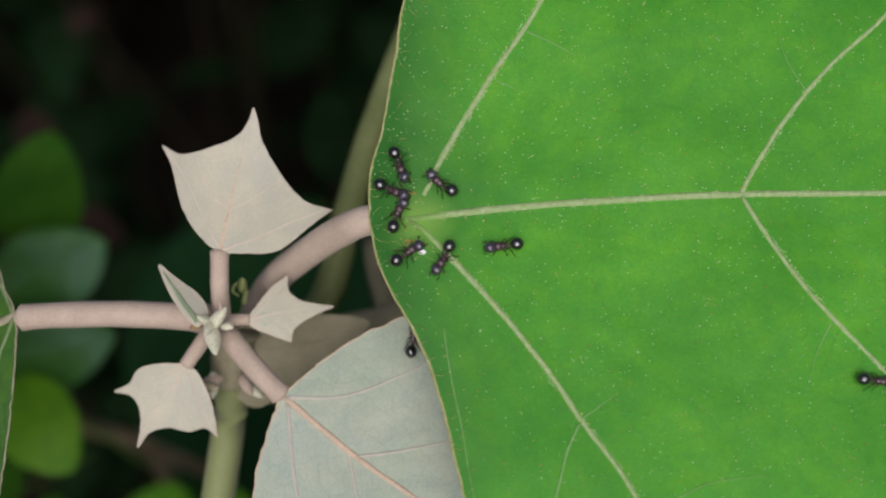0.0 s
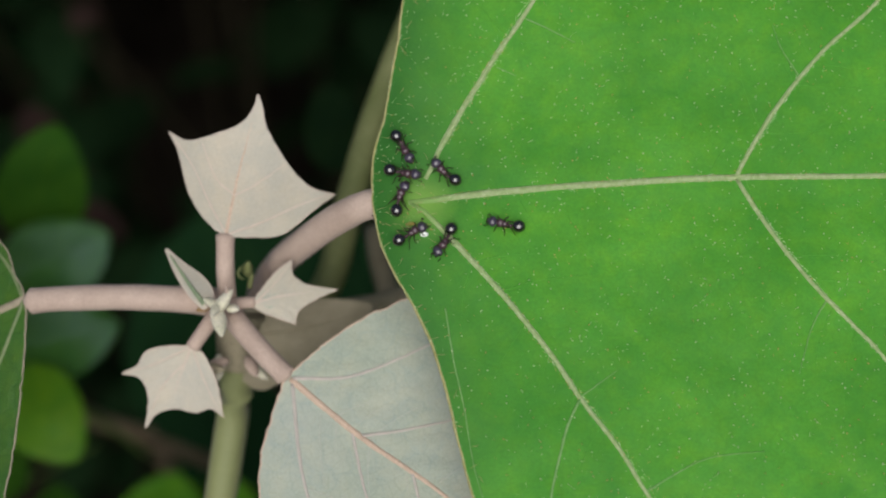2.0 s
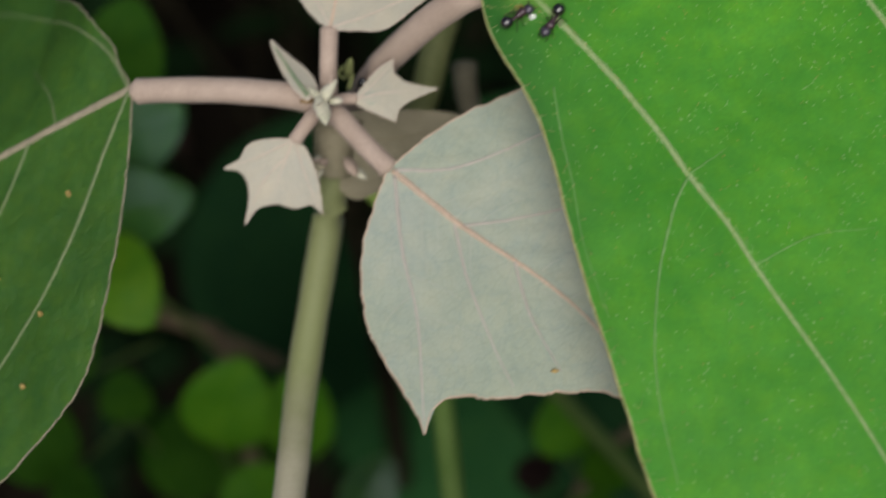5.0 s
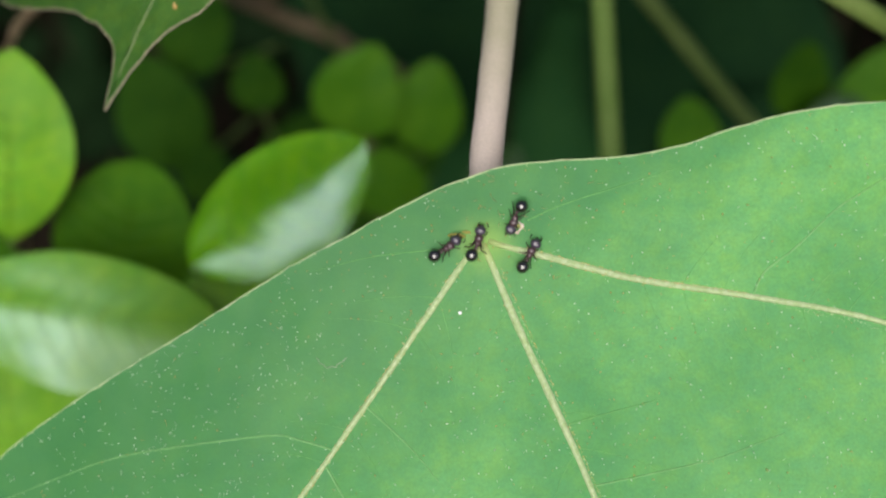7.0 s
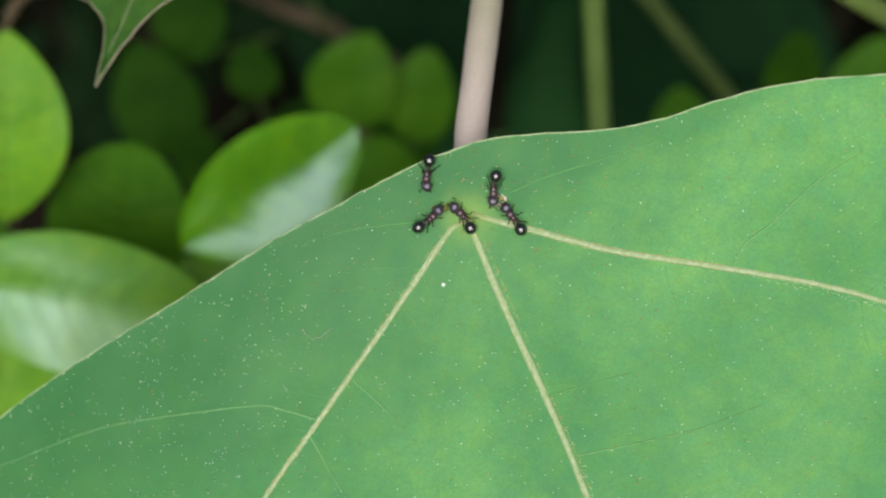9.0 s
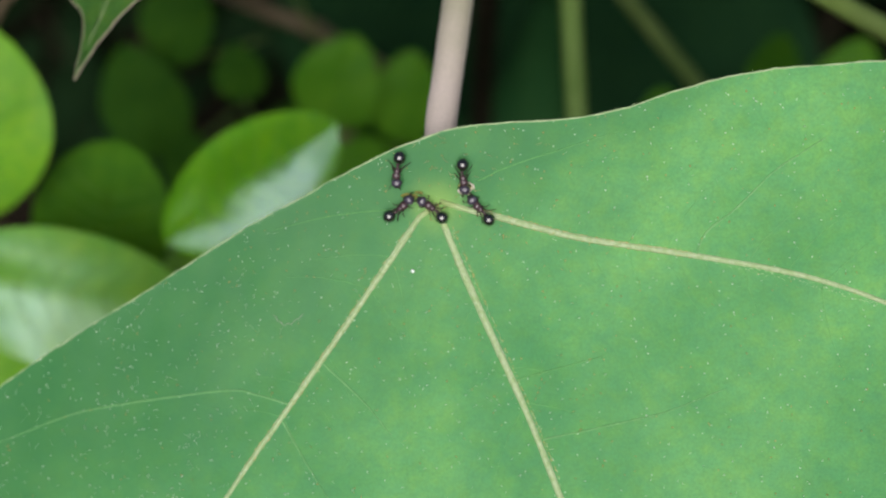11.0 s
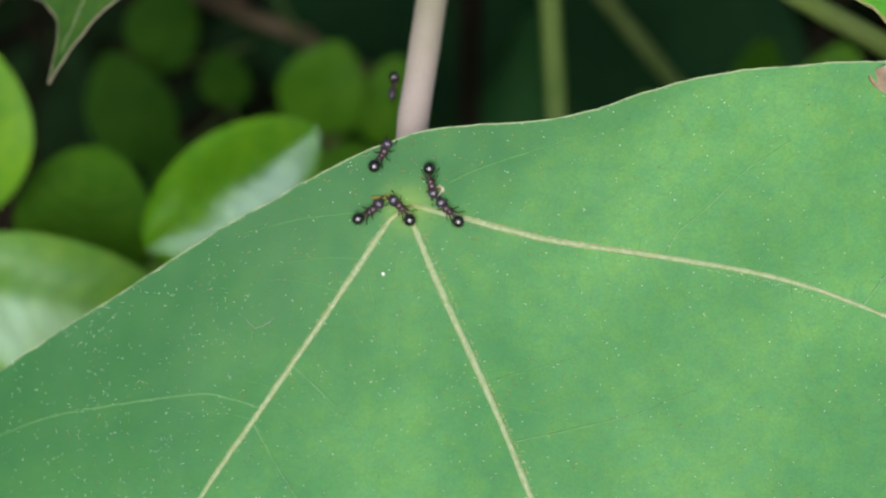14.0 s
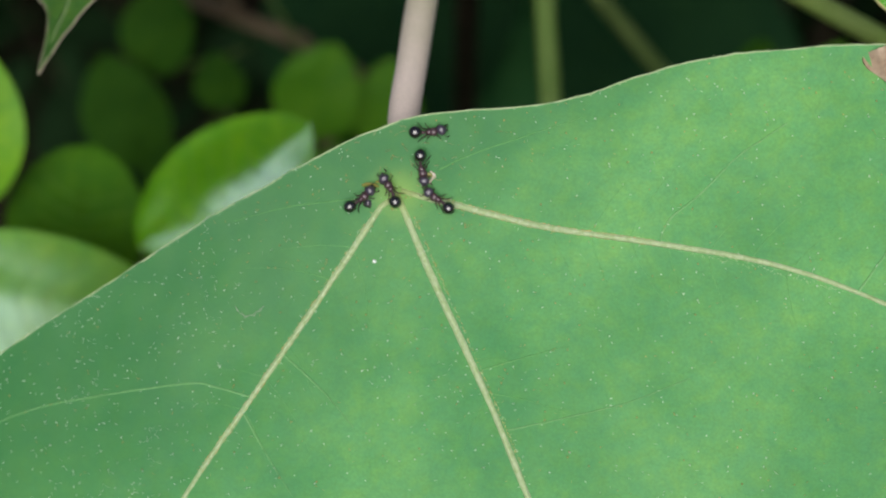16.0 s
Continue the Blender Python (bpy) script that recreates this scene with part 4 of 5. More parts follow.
tip_bud((-28.2, 158.5, -8.6), (-28.6, 155.6, -10.6), 0.6, M_TIP)
tip_bud((-27.0, 159.2, -8.4), (-26.9, 155.8, -6.6), 0.55, M_PINK)
tip_bud((-29.4, 160, -8.9), (-31.0, 158.2, -9.8), 0.6, M_RUST)
tip_bud((-27.2, 161, -11.2), (-25.6, 159.6, -12.6), 0.65, M_TAN)
tip_bud((-26.0, 166, -4.6), (-24.9, 161, -3.4), 0.9, M_PET_GREEN)
tip_bud((-32.4, 166, -17.0), (-28.2, 164, -17.3), 1.0, M_TAN)
tip_bud((-31.4, 164, -8.4), (-30.3, 160, -7.6), 0.9, M_RUST)

# papery stipules below the tip
tip_bud((-28.4, 167, -16.0), (-31.6, 164.6, -17.6), 0.95, M_PINK)
tip_bud((-29.6, 167, -15.4), (-29.2, 164.8, -18.8), 0.8, M_TIP)
tip_bud((-25.8, 167, -15.6), (-24.2, 165, -18.2), 0.9, M_PINK)
tip_bud((-25.2, 167, -16.6), (-22.8, 165.4, -18.6), 0.7, M_TIP)
tip_bud((-30.0, 164, -10.2), (-30.9, 161.6, -11.2), 0.5, M_RUST)
# a curled green stipule
bm = bmesh.new()
curl = smooth_line([(-25.6, 166, -6.4), (-25.2, 165, -4.6), (-26.2, 164, -3.8), (-26.8, 164, -4.8), (-26.0, 164.4, -5.4)], 20)
tube(bm, [W(*q) for q in curl], [0.0004 - 0.000013 * k for k in range(20)], 7)
part("stipule", bm, M_PET_GREEN, sapling, "small curled green stipule")

# stalks
stalk("petiole", [(-28, 186, -11), (-25.4, 178, -6.2), (-21.6, 169, -2.6), (-16.2, 161, 0.5), (-12.0, 156.5, 2.5), (-8.4, 154, 3.6), (-2.2, 152.9, 3.4)], 2.2, 1.85, M_PINK, sapling, "pinkish downy leaf stalk")
stalk("petiole", [(-28.0, 172, -10), (-28.4, 175, -18.3), (-29.8, 179, -25.9), (-32.1, 178, -44.5), (-32.2, 170.5, -57.6), (-32.4, 162.5, -70.9), (-32.5, 157, -80), (-31.8, 154, -88)], 2.45, 2.05, M_PET2, sapling, "leaf stalk fading from green to pinkish white", n=44)
stalk("sheath", [(-27.6, 170, -10), (-28.0, 171.5, -13), (-28.2, 172.6, -15.4), (-28.4, 173.4, -17.2)], 3.0, 2.7, M_TAN, sapling, "tan papery sheath round the foot of a leaf stalk", n=16)
stalk("petiole", [(-29.5, 164, -8.6), (-33, 162, -8.2), (-41.1, 160.5, -8.0), (-49, 159.6, -8.3), (-53.2, 159.2, -8.7)], 1.75, 1.65, M_PINK, sapling)
stalk("petiole", [(-28, 164, -9), (-27.8, 160.5, -4.5), (-27.6, 158.7, 0.3)], 1.25, 1.15, M_PINK, sapling)
stalk("petiole", [(-29, 163, -9.5), (-30.2, 161, -11.8), (-32.0, 160.6, -14.6)], 1.05, 0.95, M_PINK, sapling)
stalk("petiole", [(-27.8, 165, -9.8), (-26.2, 161, -11.2), (-23.1, 159.6, -14.5), (-19.2, 159.1, -18.3)], 1.45, 1.4, M_PINK, sapling)
stalk("petiole", [(-28, 163, -8.8), (-26, 161.8, -8.6), (-24.0, 161.7, -8.5)], 0.85, 0.75, M_PINK, sapling)
stalk("petiole", [(-27, 182, -14), (-18.0, 190, -5.7), (-14.6, 190, 6.2), (-11.2, 190, 18.3), (-6.5, 191, 32.2), (1, 195, 52), (9, 205, 72)], 2.4, 2.2, M_PET_GREEN, sapling, "greenish leaf stalk", n=40)
stalk("petiole", [(-27.5, 178, -12), (-24, 184, -11.2), (-19.7, 186, -10.8), (-11.5, 186, -9.6), (2, 188, -6), (20, 195, -2)], 3.4, 2.4, M_TAN, sapling, "dull tan leaf stalk")
stalk("petiole", [(-10.6, 201, 5), (-10.1, 200, 0), (-8.1, 200, -7.1), (-5.5, 203, -14), (0, 212, -26), (3, 225, -36)], 1.8, 1.9, M_BRACT, sapling, "greyish tan leaf stalk", n=30)
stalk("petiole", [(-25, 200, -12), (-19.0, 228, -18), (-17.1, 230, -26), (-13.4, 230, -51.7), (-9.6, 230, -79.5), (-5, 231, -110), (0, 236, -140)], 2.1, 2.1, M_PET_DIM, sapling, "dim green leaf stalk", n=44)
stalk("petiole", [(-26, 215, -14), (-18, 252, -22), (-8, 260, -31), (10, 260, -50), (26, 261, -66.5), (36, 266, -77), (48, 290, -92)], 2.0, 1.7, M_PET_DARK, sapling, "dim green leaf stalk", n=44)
stalk("petiole", [(-27, 184, -14), (-10, 197, -28.6), (8.5, 200, -39.1), (18, 200, -44.4), (29, 200, -50.2), (40.5, 200, -55.7), (60, 204, -65.5), (85, 210, -79)], 1.9, 1.7, M_LIME, sapling, "slim yellowish green leaf stalk", n=44)
bm = bmesh.new()
ball(bm, W(-2.0, 149.4, -0.6), (0.00052, 0.0003, 0.00046))
part("nectar_drop", bm, M_NECTAR, blade1, "white bead of nectar")
for (bl, S, spots) in ((blade1, S1, ((-3.6, 0.6, 0.9), (-3.4, 6.4, 0.9))), (blade2, S2, ((-35.2, -89.2, 1.45), (-34.1, -88.6, 0.75)))):
    for x, u, r in spots:
        bm = bmesh.new()
        ball(bm, W(x, S(x, u) + 0.1, u), (r * 0.0008, 0.00016, r * 0.0006))
        part("nectary", bm, M_NECTARY, bl)
bm = bmesh.new()
ball(bm, W(-28.5, S2(-28.5, -87.4) + 0.02, -87.4), (0.0009, 0.00016, 0.00075))
part("nectary", bm, M_NECTARY_CUP, blade2)
bm = bmesh.new()
ring = [(-28.5 + (0.95 + 0.12 * math.sin(k * 1.3)) * math.cos(k * math.tau / 20), -87.4 + (0.8 + 0.1 * math.sin(k * 1.9)) * math.sin(k * math.tau / 20)) for k in range(12, 24)]
tube(bm, [W(x, S2(x, u) - 0.02, u) for x, u in ring], [0.00017 + 0.00009 * math.sin(k * 1.7) for k in range(12)], 6, 0.6, TOWARD)
part("nectary_ring", bm, M_NECTARY_RING, blade2, "pinkish raised rim of a nectary")


# ---- neighbouring shrub: small rounded glossy leaves ----
def oval_leaf(thing, at, length, width, turn, tip=(0.0, 0.0), fold=12.0, material=M_SHRUB, arch=0.06, stem_to=None, point=0.0, lean=0.85, veins=0):
    """An oval leaf folded along its midrib: at is its middle in plan space, turn the way its tip points (degrees in the picture plane), tip tilts it."""
    bm = bmesh.new()
    nl, nw = 20, 5
    t, a, b = radians(turn), radians(tip[0]), radians(tip[1])
    ax = Vector((math.cos(t) * math.cos(a), math.sin(a), math.sin(t) * math.cos(a)))
    sd0 = Vector((-math.sin(t), 0, math.cos(t)))
    nr0 = ax.cross(sd0)
    sd = sd0 * math.cos(b) + nr0 * math.sin(b)
    nr = ax.cross(sd).normalized()
    if nr.y > 0:
        nr = -nr
    c = Vector(at)
    sheets = []
    for low in (0, 1):
        rows = []
        for i in range(nl + 1):
            s = i / nl
            w = width / 2 * max(0.02, (math.sin(math.pi * min(1, s ** lean)) ** (0.62 + point)))
            row = []
            for k in range(-nw, nw + 1):
                v = k / nw
                lift = abs(v) * w * math.tan(radians(fold)) - arch * length * (2 * s - 1) ** 2
                lift += 0.02 * length * noise.noise(Vector((s * 4 + at[0], v * 2, at[2])))
                q = c + ax * ((s - 0.5) * length) + sd * (v * w) + nr * (lift - low * 0.35)
                row.append(bm.verts.new(W(*q)))
            rows.append(row)
        for p, q in zip(rows, rows[1:]):
            for k in range(2 * nw):
                f = (p[k], p[k + 1], q[k + 1], q[k])
                bm.faces.new(f if low else f[::-1])
        sheets.append(rows)
    up, dn = sheets
    loop_u = [r[0] for r in up] + up[-1][1:] + [r[-1] for r in up[::-1]][1:] + up[0][1:-1][::-1]
    loop_d = [r[0] for r in dn] + dn[-1][1:] + [r[-1] for r in dn[::-1]][1:] + dn[0][1:-1][::-1]
    for k in range(len(loop_u)):
        j = (k + 1) % len(loop_u)
        bm.faces.new((loop_u[k], loop_u[j], loop_d[j], loop_d[k]))
        bm.edges.get((loop_u[k], loop_u[j])).smooth = False
        bm.edges.get((loop_d[k], loop_d[j])).smooth = False
    bmesh.ops.recalc_face_normals(bm, faces=bm.faces)
    ob = part("leaf", bm, material, thing, origin=W(*at))
    bm = bmesh.new()
    rib = [c + ax * ((s - 0.5) * length) + nr * (-arch * length * (2 * s - 1) ** 2 - 0.02) for s in [i / 12 for i in range(13)]]
    tube(bm, [W(*p) for p in rib], [0.0003 * (1 - 0.7 * i / 12) for i in range(13)], 6)
    part("midrib", bm, material, ob)
    for k in range(veins):  # side veins that curve towards the tip
        for sg in (-1, 1):
            bm = bmesh.new()
            run = []
            for i in range(7):
                f = i / 6
                s = 0.14 + 0.62 * k / veins + 0.16 * f * (0.6 + 0.4 * f)
                w = width / 2 * max(0.02, (math.sin(math.pi * min(1, s ** lean)) ** (0.62 + point)))
                v = 0.86 * f
                lift = v * w * math.tan(radians(fold)) - arch * length * (2 * s - 1) ** 2 + 0.02 * length * noise.noise(Vector((s * 4 + at[0], sg * v * 2, at[2])))
                run.append(W(*(c + ax * ((s - 0.5) * length) + sd * (sg * v * w) + nr * (lift + 0.02))))
            tube(bm, run, [0.00015 * (1 - 0.75 * i / 6) for i in range(7)], 5)
            part("side_vein", bm, M_SIDE_VEIN, ob)
    base = c - ax * (length / 2) + nr * (-arch * length)
    if stem_to:
        e = Vector(stem_to)
        stalk("leaf_stalk", [tuple(base + ax * 0.5), tuple(base.lerp(e, 0.5) + Vector((0, 3, 0))), tuple(e)], 0.55, 0.7, M_STEM if material in (M_DEAD, M_UNDER_SHADED) else M_PET_DARK, thing, n=10)
    return ob


shrub_foot = Vector((-0.11, 0.16, 0.0))
shrub = empty_thing("small_leaved_shrub", shrub_foot, "low shrub with small rounded glossy leaves and brown twigs", "shrub")
stalk("branch", [to_plan(shrub_foot), (-110, 420, -190), (-105, 300, -140), (-96, 262, -112), (-82, 248, -96), (-66, 250, -78)], 4.0, 1.3, M_TWIG, shrub, n=50)
stalk("branch", [(-105, 300, -140), (-120, 265, -118), (-126, 246, -92), (-128, 240, -60), (-112, 215, -52)], 2.0, 0.9, M_TWIG, shrub, n=30)
stalk("twig", [(-103, 167.5, -53), (-110, 170, -62), (-128, 190, -70), (-140, 230, -84), (-122, 258, -106)], 0.7, 1.2, M_PET_DIM, shrub, n=24)
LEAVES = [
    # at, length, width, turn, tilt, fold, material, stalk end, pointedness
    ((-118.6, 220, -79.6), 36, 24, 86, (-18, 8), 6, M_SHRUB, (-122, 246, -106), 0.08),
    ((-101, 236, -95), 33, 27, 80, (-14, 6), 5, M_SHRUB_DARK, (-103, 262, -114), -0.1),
    ((-69.8, 222, -86.0), 39, 22.4, 40, (0, 20), 14, M_GLARE, (-88, 249, -104), -0.05),
    ((-102.4, 218, -108.4), 50, 26, -3, (9, 15), 13, M_GLARE_MOTTLED, (-132, 248, -112), 0.0),
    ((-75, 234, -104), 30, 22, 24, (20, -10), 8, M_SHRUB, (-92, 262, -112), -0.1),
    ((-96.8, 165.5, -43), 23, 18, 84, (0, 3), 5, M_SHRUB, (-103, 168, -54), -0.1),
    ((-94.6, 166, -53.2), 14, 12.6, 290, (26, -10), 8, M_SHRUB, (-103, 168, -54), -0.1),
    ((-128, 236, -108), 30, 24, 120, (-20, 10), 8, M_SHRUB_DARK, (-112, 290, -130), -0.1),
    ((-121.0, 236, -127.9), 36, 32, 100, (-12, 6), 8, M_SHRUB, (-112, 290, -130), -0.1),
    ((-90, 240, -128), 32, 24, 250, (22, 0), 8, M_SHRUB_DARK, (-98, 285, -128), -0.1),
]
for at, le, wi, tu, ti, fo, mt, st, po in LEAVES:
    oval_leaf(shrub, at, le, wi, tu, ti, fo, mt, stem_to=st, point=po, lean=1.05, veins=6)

far_foot = Vector((0.0, 0.30, 0.0))
far_shrub = empty_thing("background_shrub", far_foot, "shrub with rounded dark green leaves deep in shade", "shrub")
stalk("branch", [to_plan(far_foot), (-40, 480, -200), (-52, 360, -110), (-66, 330, -70), (-72.2, 329, -41), (-94, 328, -33), (-130, 332, -20)], 5.0, 1.9, M_TWIG, far_shrub, n=60)
stalk("branch", [(-40, 480, -200), (10, 380, -110), (24, 330, -70), (44, 322, -52), (70, 330, -30)], 3.2, 1.2, M_TWIG, far_shrub, n=40)
stalk("branch", [(-128, 331, -19.5), (-102, 330, -29.2), (-65.3, 330, -43.0), (-58, 336, -46.5)], 2.3, 1.7, M_TWIG, far_shrub, n=24)
stalk("branch", [(-94, 328, -33), (-100, 310, -10), (-96, 290, 10), (-90, 285, 30)], 1.6, 0.8, M_TWIG, far_shrub, n=24)
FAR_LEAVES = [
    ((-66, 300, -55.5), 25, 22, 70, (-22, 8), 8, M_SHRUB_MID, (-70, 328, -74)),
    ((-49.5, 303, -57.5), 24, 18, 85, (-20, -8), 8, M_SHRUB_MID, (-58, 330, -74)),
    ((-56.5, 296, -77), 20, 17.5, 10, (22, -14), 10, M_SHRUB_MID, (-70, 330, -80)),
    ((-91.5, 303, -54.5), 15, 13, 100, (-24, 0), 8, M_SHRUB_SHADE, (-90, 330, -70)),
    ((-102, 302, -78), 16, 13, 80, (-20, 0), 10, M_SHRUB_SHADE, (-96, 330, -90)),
    ((-31.5, 294, -73.5), 18, 13, 60, (0, 12), 15, M_GLARE_DARK, (-44, 345, -88)),
    ((-21.5, 291, -85.5), 23, 16, 12, (0, 12), 15, M_GLARE_DARK, (-40, 348, -98)),
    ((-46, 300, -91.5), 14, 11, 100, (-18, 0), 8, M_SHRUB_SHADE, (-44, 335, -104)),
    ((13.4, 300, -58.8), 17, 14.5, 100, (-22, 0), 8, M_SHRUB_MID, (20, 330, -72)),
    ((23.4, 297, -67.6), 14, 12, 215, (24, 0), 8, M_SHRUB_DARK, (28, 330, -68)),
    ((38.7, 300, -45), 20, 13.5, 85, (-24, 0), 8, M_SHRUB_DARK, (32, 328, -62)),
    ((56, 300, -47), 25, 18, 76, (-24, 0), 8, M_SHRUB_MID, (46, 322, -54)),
    ((47.5, 297, -53), 16, 11, 16, (0, 12), 15, M_GLARE_DARK, (36, 328, -60)),
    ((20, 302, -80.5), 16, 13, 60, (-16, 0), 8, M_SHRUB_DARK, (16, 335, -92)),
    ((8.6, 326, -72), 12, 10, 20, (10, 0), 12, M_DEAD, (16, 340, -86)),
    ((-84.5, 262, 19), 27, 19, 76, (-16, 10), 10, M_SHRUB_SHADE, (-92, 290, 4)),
    ((-81.5, 262, 3), 25, 19, 30, (0, 12), 15, M_GLARE_PALE, (-96, 292, -4)),
    ((-79, 258, -13), 25, 17, 14, (0, 12), 15, M_GLARE_PALE, (-96, 300, -20)),
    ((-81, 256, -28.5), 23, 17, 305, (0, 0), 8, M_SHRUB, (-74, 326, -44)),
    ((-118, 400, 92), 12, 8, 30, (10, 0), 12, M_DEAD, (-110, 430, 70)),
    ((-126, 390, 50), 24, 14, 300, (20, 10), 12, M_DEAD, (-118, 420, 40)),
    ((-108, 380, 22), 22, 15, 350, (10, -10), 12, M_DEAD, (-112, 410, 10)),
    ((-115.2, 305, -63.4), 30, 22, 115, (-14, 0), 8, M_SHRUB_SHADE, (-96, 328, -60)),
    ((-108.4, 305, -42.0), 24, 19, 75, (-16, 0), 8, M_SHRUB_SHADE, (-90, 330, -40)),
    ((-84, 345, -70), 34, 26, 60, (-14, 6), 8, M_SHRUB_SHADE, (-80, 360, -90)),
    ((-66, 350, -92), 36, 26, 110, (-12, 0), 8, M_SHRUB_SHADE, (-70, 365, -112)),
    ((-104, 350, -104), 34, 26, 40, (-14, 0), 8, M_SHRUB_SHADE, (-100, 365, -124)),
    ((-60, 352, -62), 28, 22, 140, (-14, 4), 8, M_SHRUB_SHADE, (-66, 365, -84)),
    ((-26, 290, 36), 22, 14, 100, (-22, 0), 8, M_UNDER_SHADED, (-40, 340, 10)),
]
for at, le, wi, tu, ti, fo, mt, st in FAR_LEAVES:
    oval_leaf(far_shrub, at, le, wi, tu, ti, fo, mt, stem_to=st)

broad_foot = Vector((0.05, 0.42, 0.0))
broad = empty_thing("broad_leaved_plant", broad_foot, "plant with large dark green drooping leaves in deep shade", "plant")
stalk("stem", [to_plan(broad_foot), (20, 640, -160), (0, 520, -60), (-10, 470, 20)], 6.0, 3.0, M_TWIG, broad, n=40)
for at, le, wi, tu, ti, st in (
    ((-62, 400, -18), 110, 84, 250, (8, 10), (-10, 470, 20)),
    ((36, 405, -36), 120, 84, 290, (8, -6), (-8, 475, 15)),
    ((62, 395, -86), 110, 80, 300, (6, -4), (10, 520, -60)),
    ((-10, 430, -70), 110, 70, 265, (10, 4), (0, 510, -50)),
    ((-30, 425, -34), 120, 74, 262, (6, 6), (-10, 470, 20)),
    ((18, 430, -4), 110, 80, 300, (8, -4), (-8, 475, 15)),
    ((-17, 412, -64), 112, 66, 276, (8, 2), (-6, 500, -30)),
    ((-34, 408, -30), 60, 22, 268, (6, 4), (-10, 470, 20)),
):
    oval_leaf(broad, at, le, wi, tu, ti, 6, M_BROAD_SHADED if at[0] < -40 or at[0] > 30 else M_BROAD, arch=0.05, stem_to=st)


# ---- dense undergrowth below and behind ----
def build_undergrowth():
    """A thicket that rises from the ground behind and below the sapling: leaves on thin upright stems, plus unseen
    crowns added to shade it.
    """
    rg = random.Random(11)
    bm, stems = bmesh.new(), bmesh.new()
    for n_stem in range(420):
        bx, by = rg.uniform(-1.0, 1.0), rg.uniform(-0.45, 1.5)
        if n_stem >= 260:
            bx, by = rg.gauss(0, 1.3), 0.5 + rg.gauss(0, 1.2)
        top = max(0.16, 0.66 - 0.30 * (bx * bx) - 0.22 * (by - 0.45) ** 2) * rg.uniform(0.6, 1.05)
        lean = Vector((rg.uniform(-0.12, 0.12), rg.uniform(-0.12, 0.12), 0))
        line = [Vector((bx, by, -0.01)) + lean * (s * s) + Vector((0, 0, top * s)) for s in (0, 0.25, 0.5, 0.75, 1.0)]
        while len(line) > 2 and to_plan(line[-1])[1] < 430:
            line.pop()
        if to_plan(line[-1])[1] < 430:
            continue
        tube(stems, line, [0.004, 0.0035, 0.003, 0.002, 0.0012][:len(line)], 6)
        for _ in range(15):
            f = rg.uniform(0.15, 1.0) * (len(line) - 1)
            k = min(int(f), len(line) - 2)
            o = line[k].lerp(line[k + 1], f - k)
            tu = rg.uniform(0, math.tau)
            le, wi = rg.uniform(0.030, 0.075), rg.uniform(0.018, 0.040)
            ax = Vector((math.cos(tu), math.sin(tu), rg.uniform(-0.55, 0.25))).normalized()
            c = o + ax * (le * 0.62)
            if to_plan(c)[1] < 450:
                continue
            sd = ax.cross(Vector((rg.uniform(-0.5, 0.5), rg.uniform(-0.5, 0.5), 1))).normalized()
            nr = sd.cross(ax)
            rows = []
            for i in range(7):
                s = i / 6
                w = wi / 2 * max(0.03, math.sin(math.pi * s ** 0.85) ** 0.7)
                rows.append([bm.verts.new(c + ax * ((s - 0.5) * le) + sd * (v * w) + nr * (abs(v) * w * 0.18 - 0.1 * le * (2 * s - 1) ** 2)) for v in (-1, 0, 1)])
            for p, q in zip(rows, rows[1:]):
                for m in range(2):
                    bm.faces.new((p[m], p[m + 1], q[m + 1], q[m]))
            tube(bm, [o, o.lerp(c - ax * (le * 0.5), 0.6), c - ax * (le * 0.45)], 0.0006, 4)
    for _ in range(150):  # added taller stems, crowns out of view, to block light from the thicket
        bx, by = rg.uniform(-1.1, 0.9), rg.uniform(0.34, 1.25)
        top = rg.uniform(0.78, 1.08)
        line = [Vector((bx, by + 0.04 * s, top * s)) for s in (0, 0.3, 0.6, 0.8, 1.0)]
        tube(stems, line, [0.005, 0.0045, 0.004, 0.003, 0.0015], 6)
        for _ in range(26):
            f = rg.uniform(0.60, 1.0)
            o = Vector((bx, by + 0.04 * f, top * f))
            tu = rg.uniform(0, math.tau)
            le, wi = rg.uniform(0.06, 0.11), rg.uniform(0.04, 0.06)
            ax = Vector((math.cos(tu), math.sin(tu), rg.uniform(-0.4, 0.2))).normalized()
            c = o + ax * (le * 0.8)
            if c.z < 1.10 - (c.y + 0.01) * 0.98 or c.z < 0.45:
                continue
            sd = ax.cross(Vector((rg.uniform(-0.4, 0.4), rg.uniform(-0.4, 0.4), 1))).normalized()
            rows = []
            for i in range(6):
                s = i / 5
                w = wi / 2 * max(0.03, math.sin(math.pi * s ** 0.85) ** 0.7)
                rows.append([bm.verts.new(c + ax * ((s - 0.5) * le) + sd * (v * w)) for v in (-1, 0, 1)])
            for p, q in zip(rows, rows[1:]):
                for m in range(2):
                    bm.faces.new((p[m], p[m + 1], q[m + 1], q[m]))
            tube(bm, [o, c - ax * (le * 0.45)], 0.0008, 4)
    ob = part("undergrowth", bm, M_UNDER_SHADED, origin=Vector((0, 0.4, 0)))
    tagged(ob, "dense undergrowth darkened for shade, with unseen shading crowns", "undergrowth", kind="stuff")
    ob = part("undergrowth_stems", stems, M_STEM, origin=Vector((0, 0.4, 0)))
    tagged(ob, "thin upright stems of the undergrowth, darkened for shade", "undergrowth", kind="stuff")


build_undergrowth()


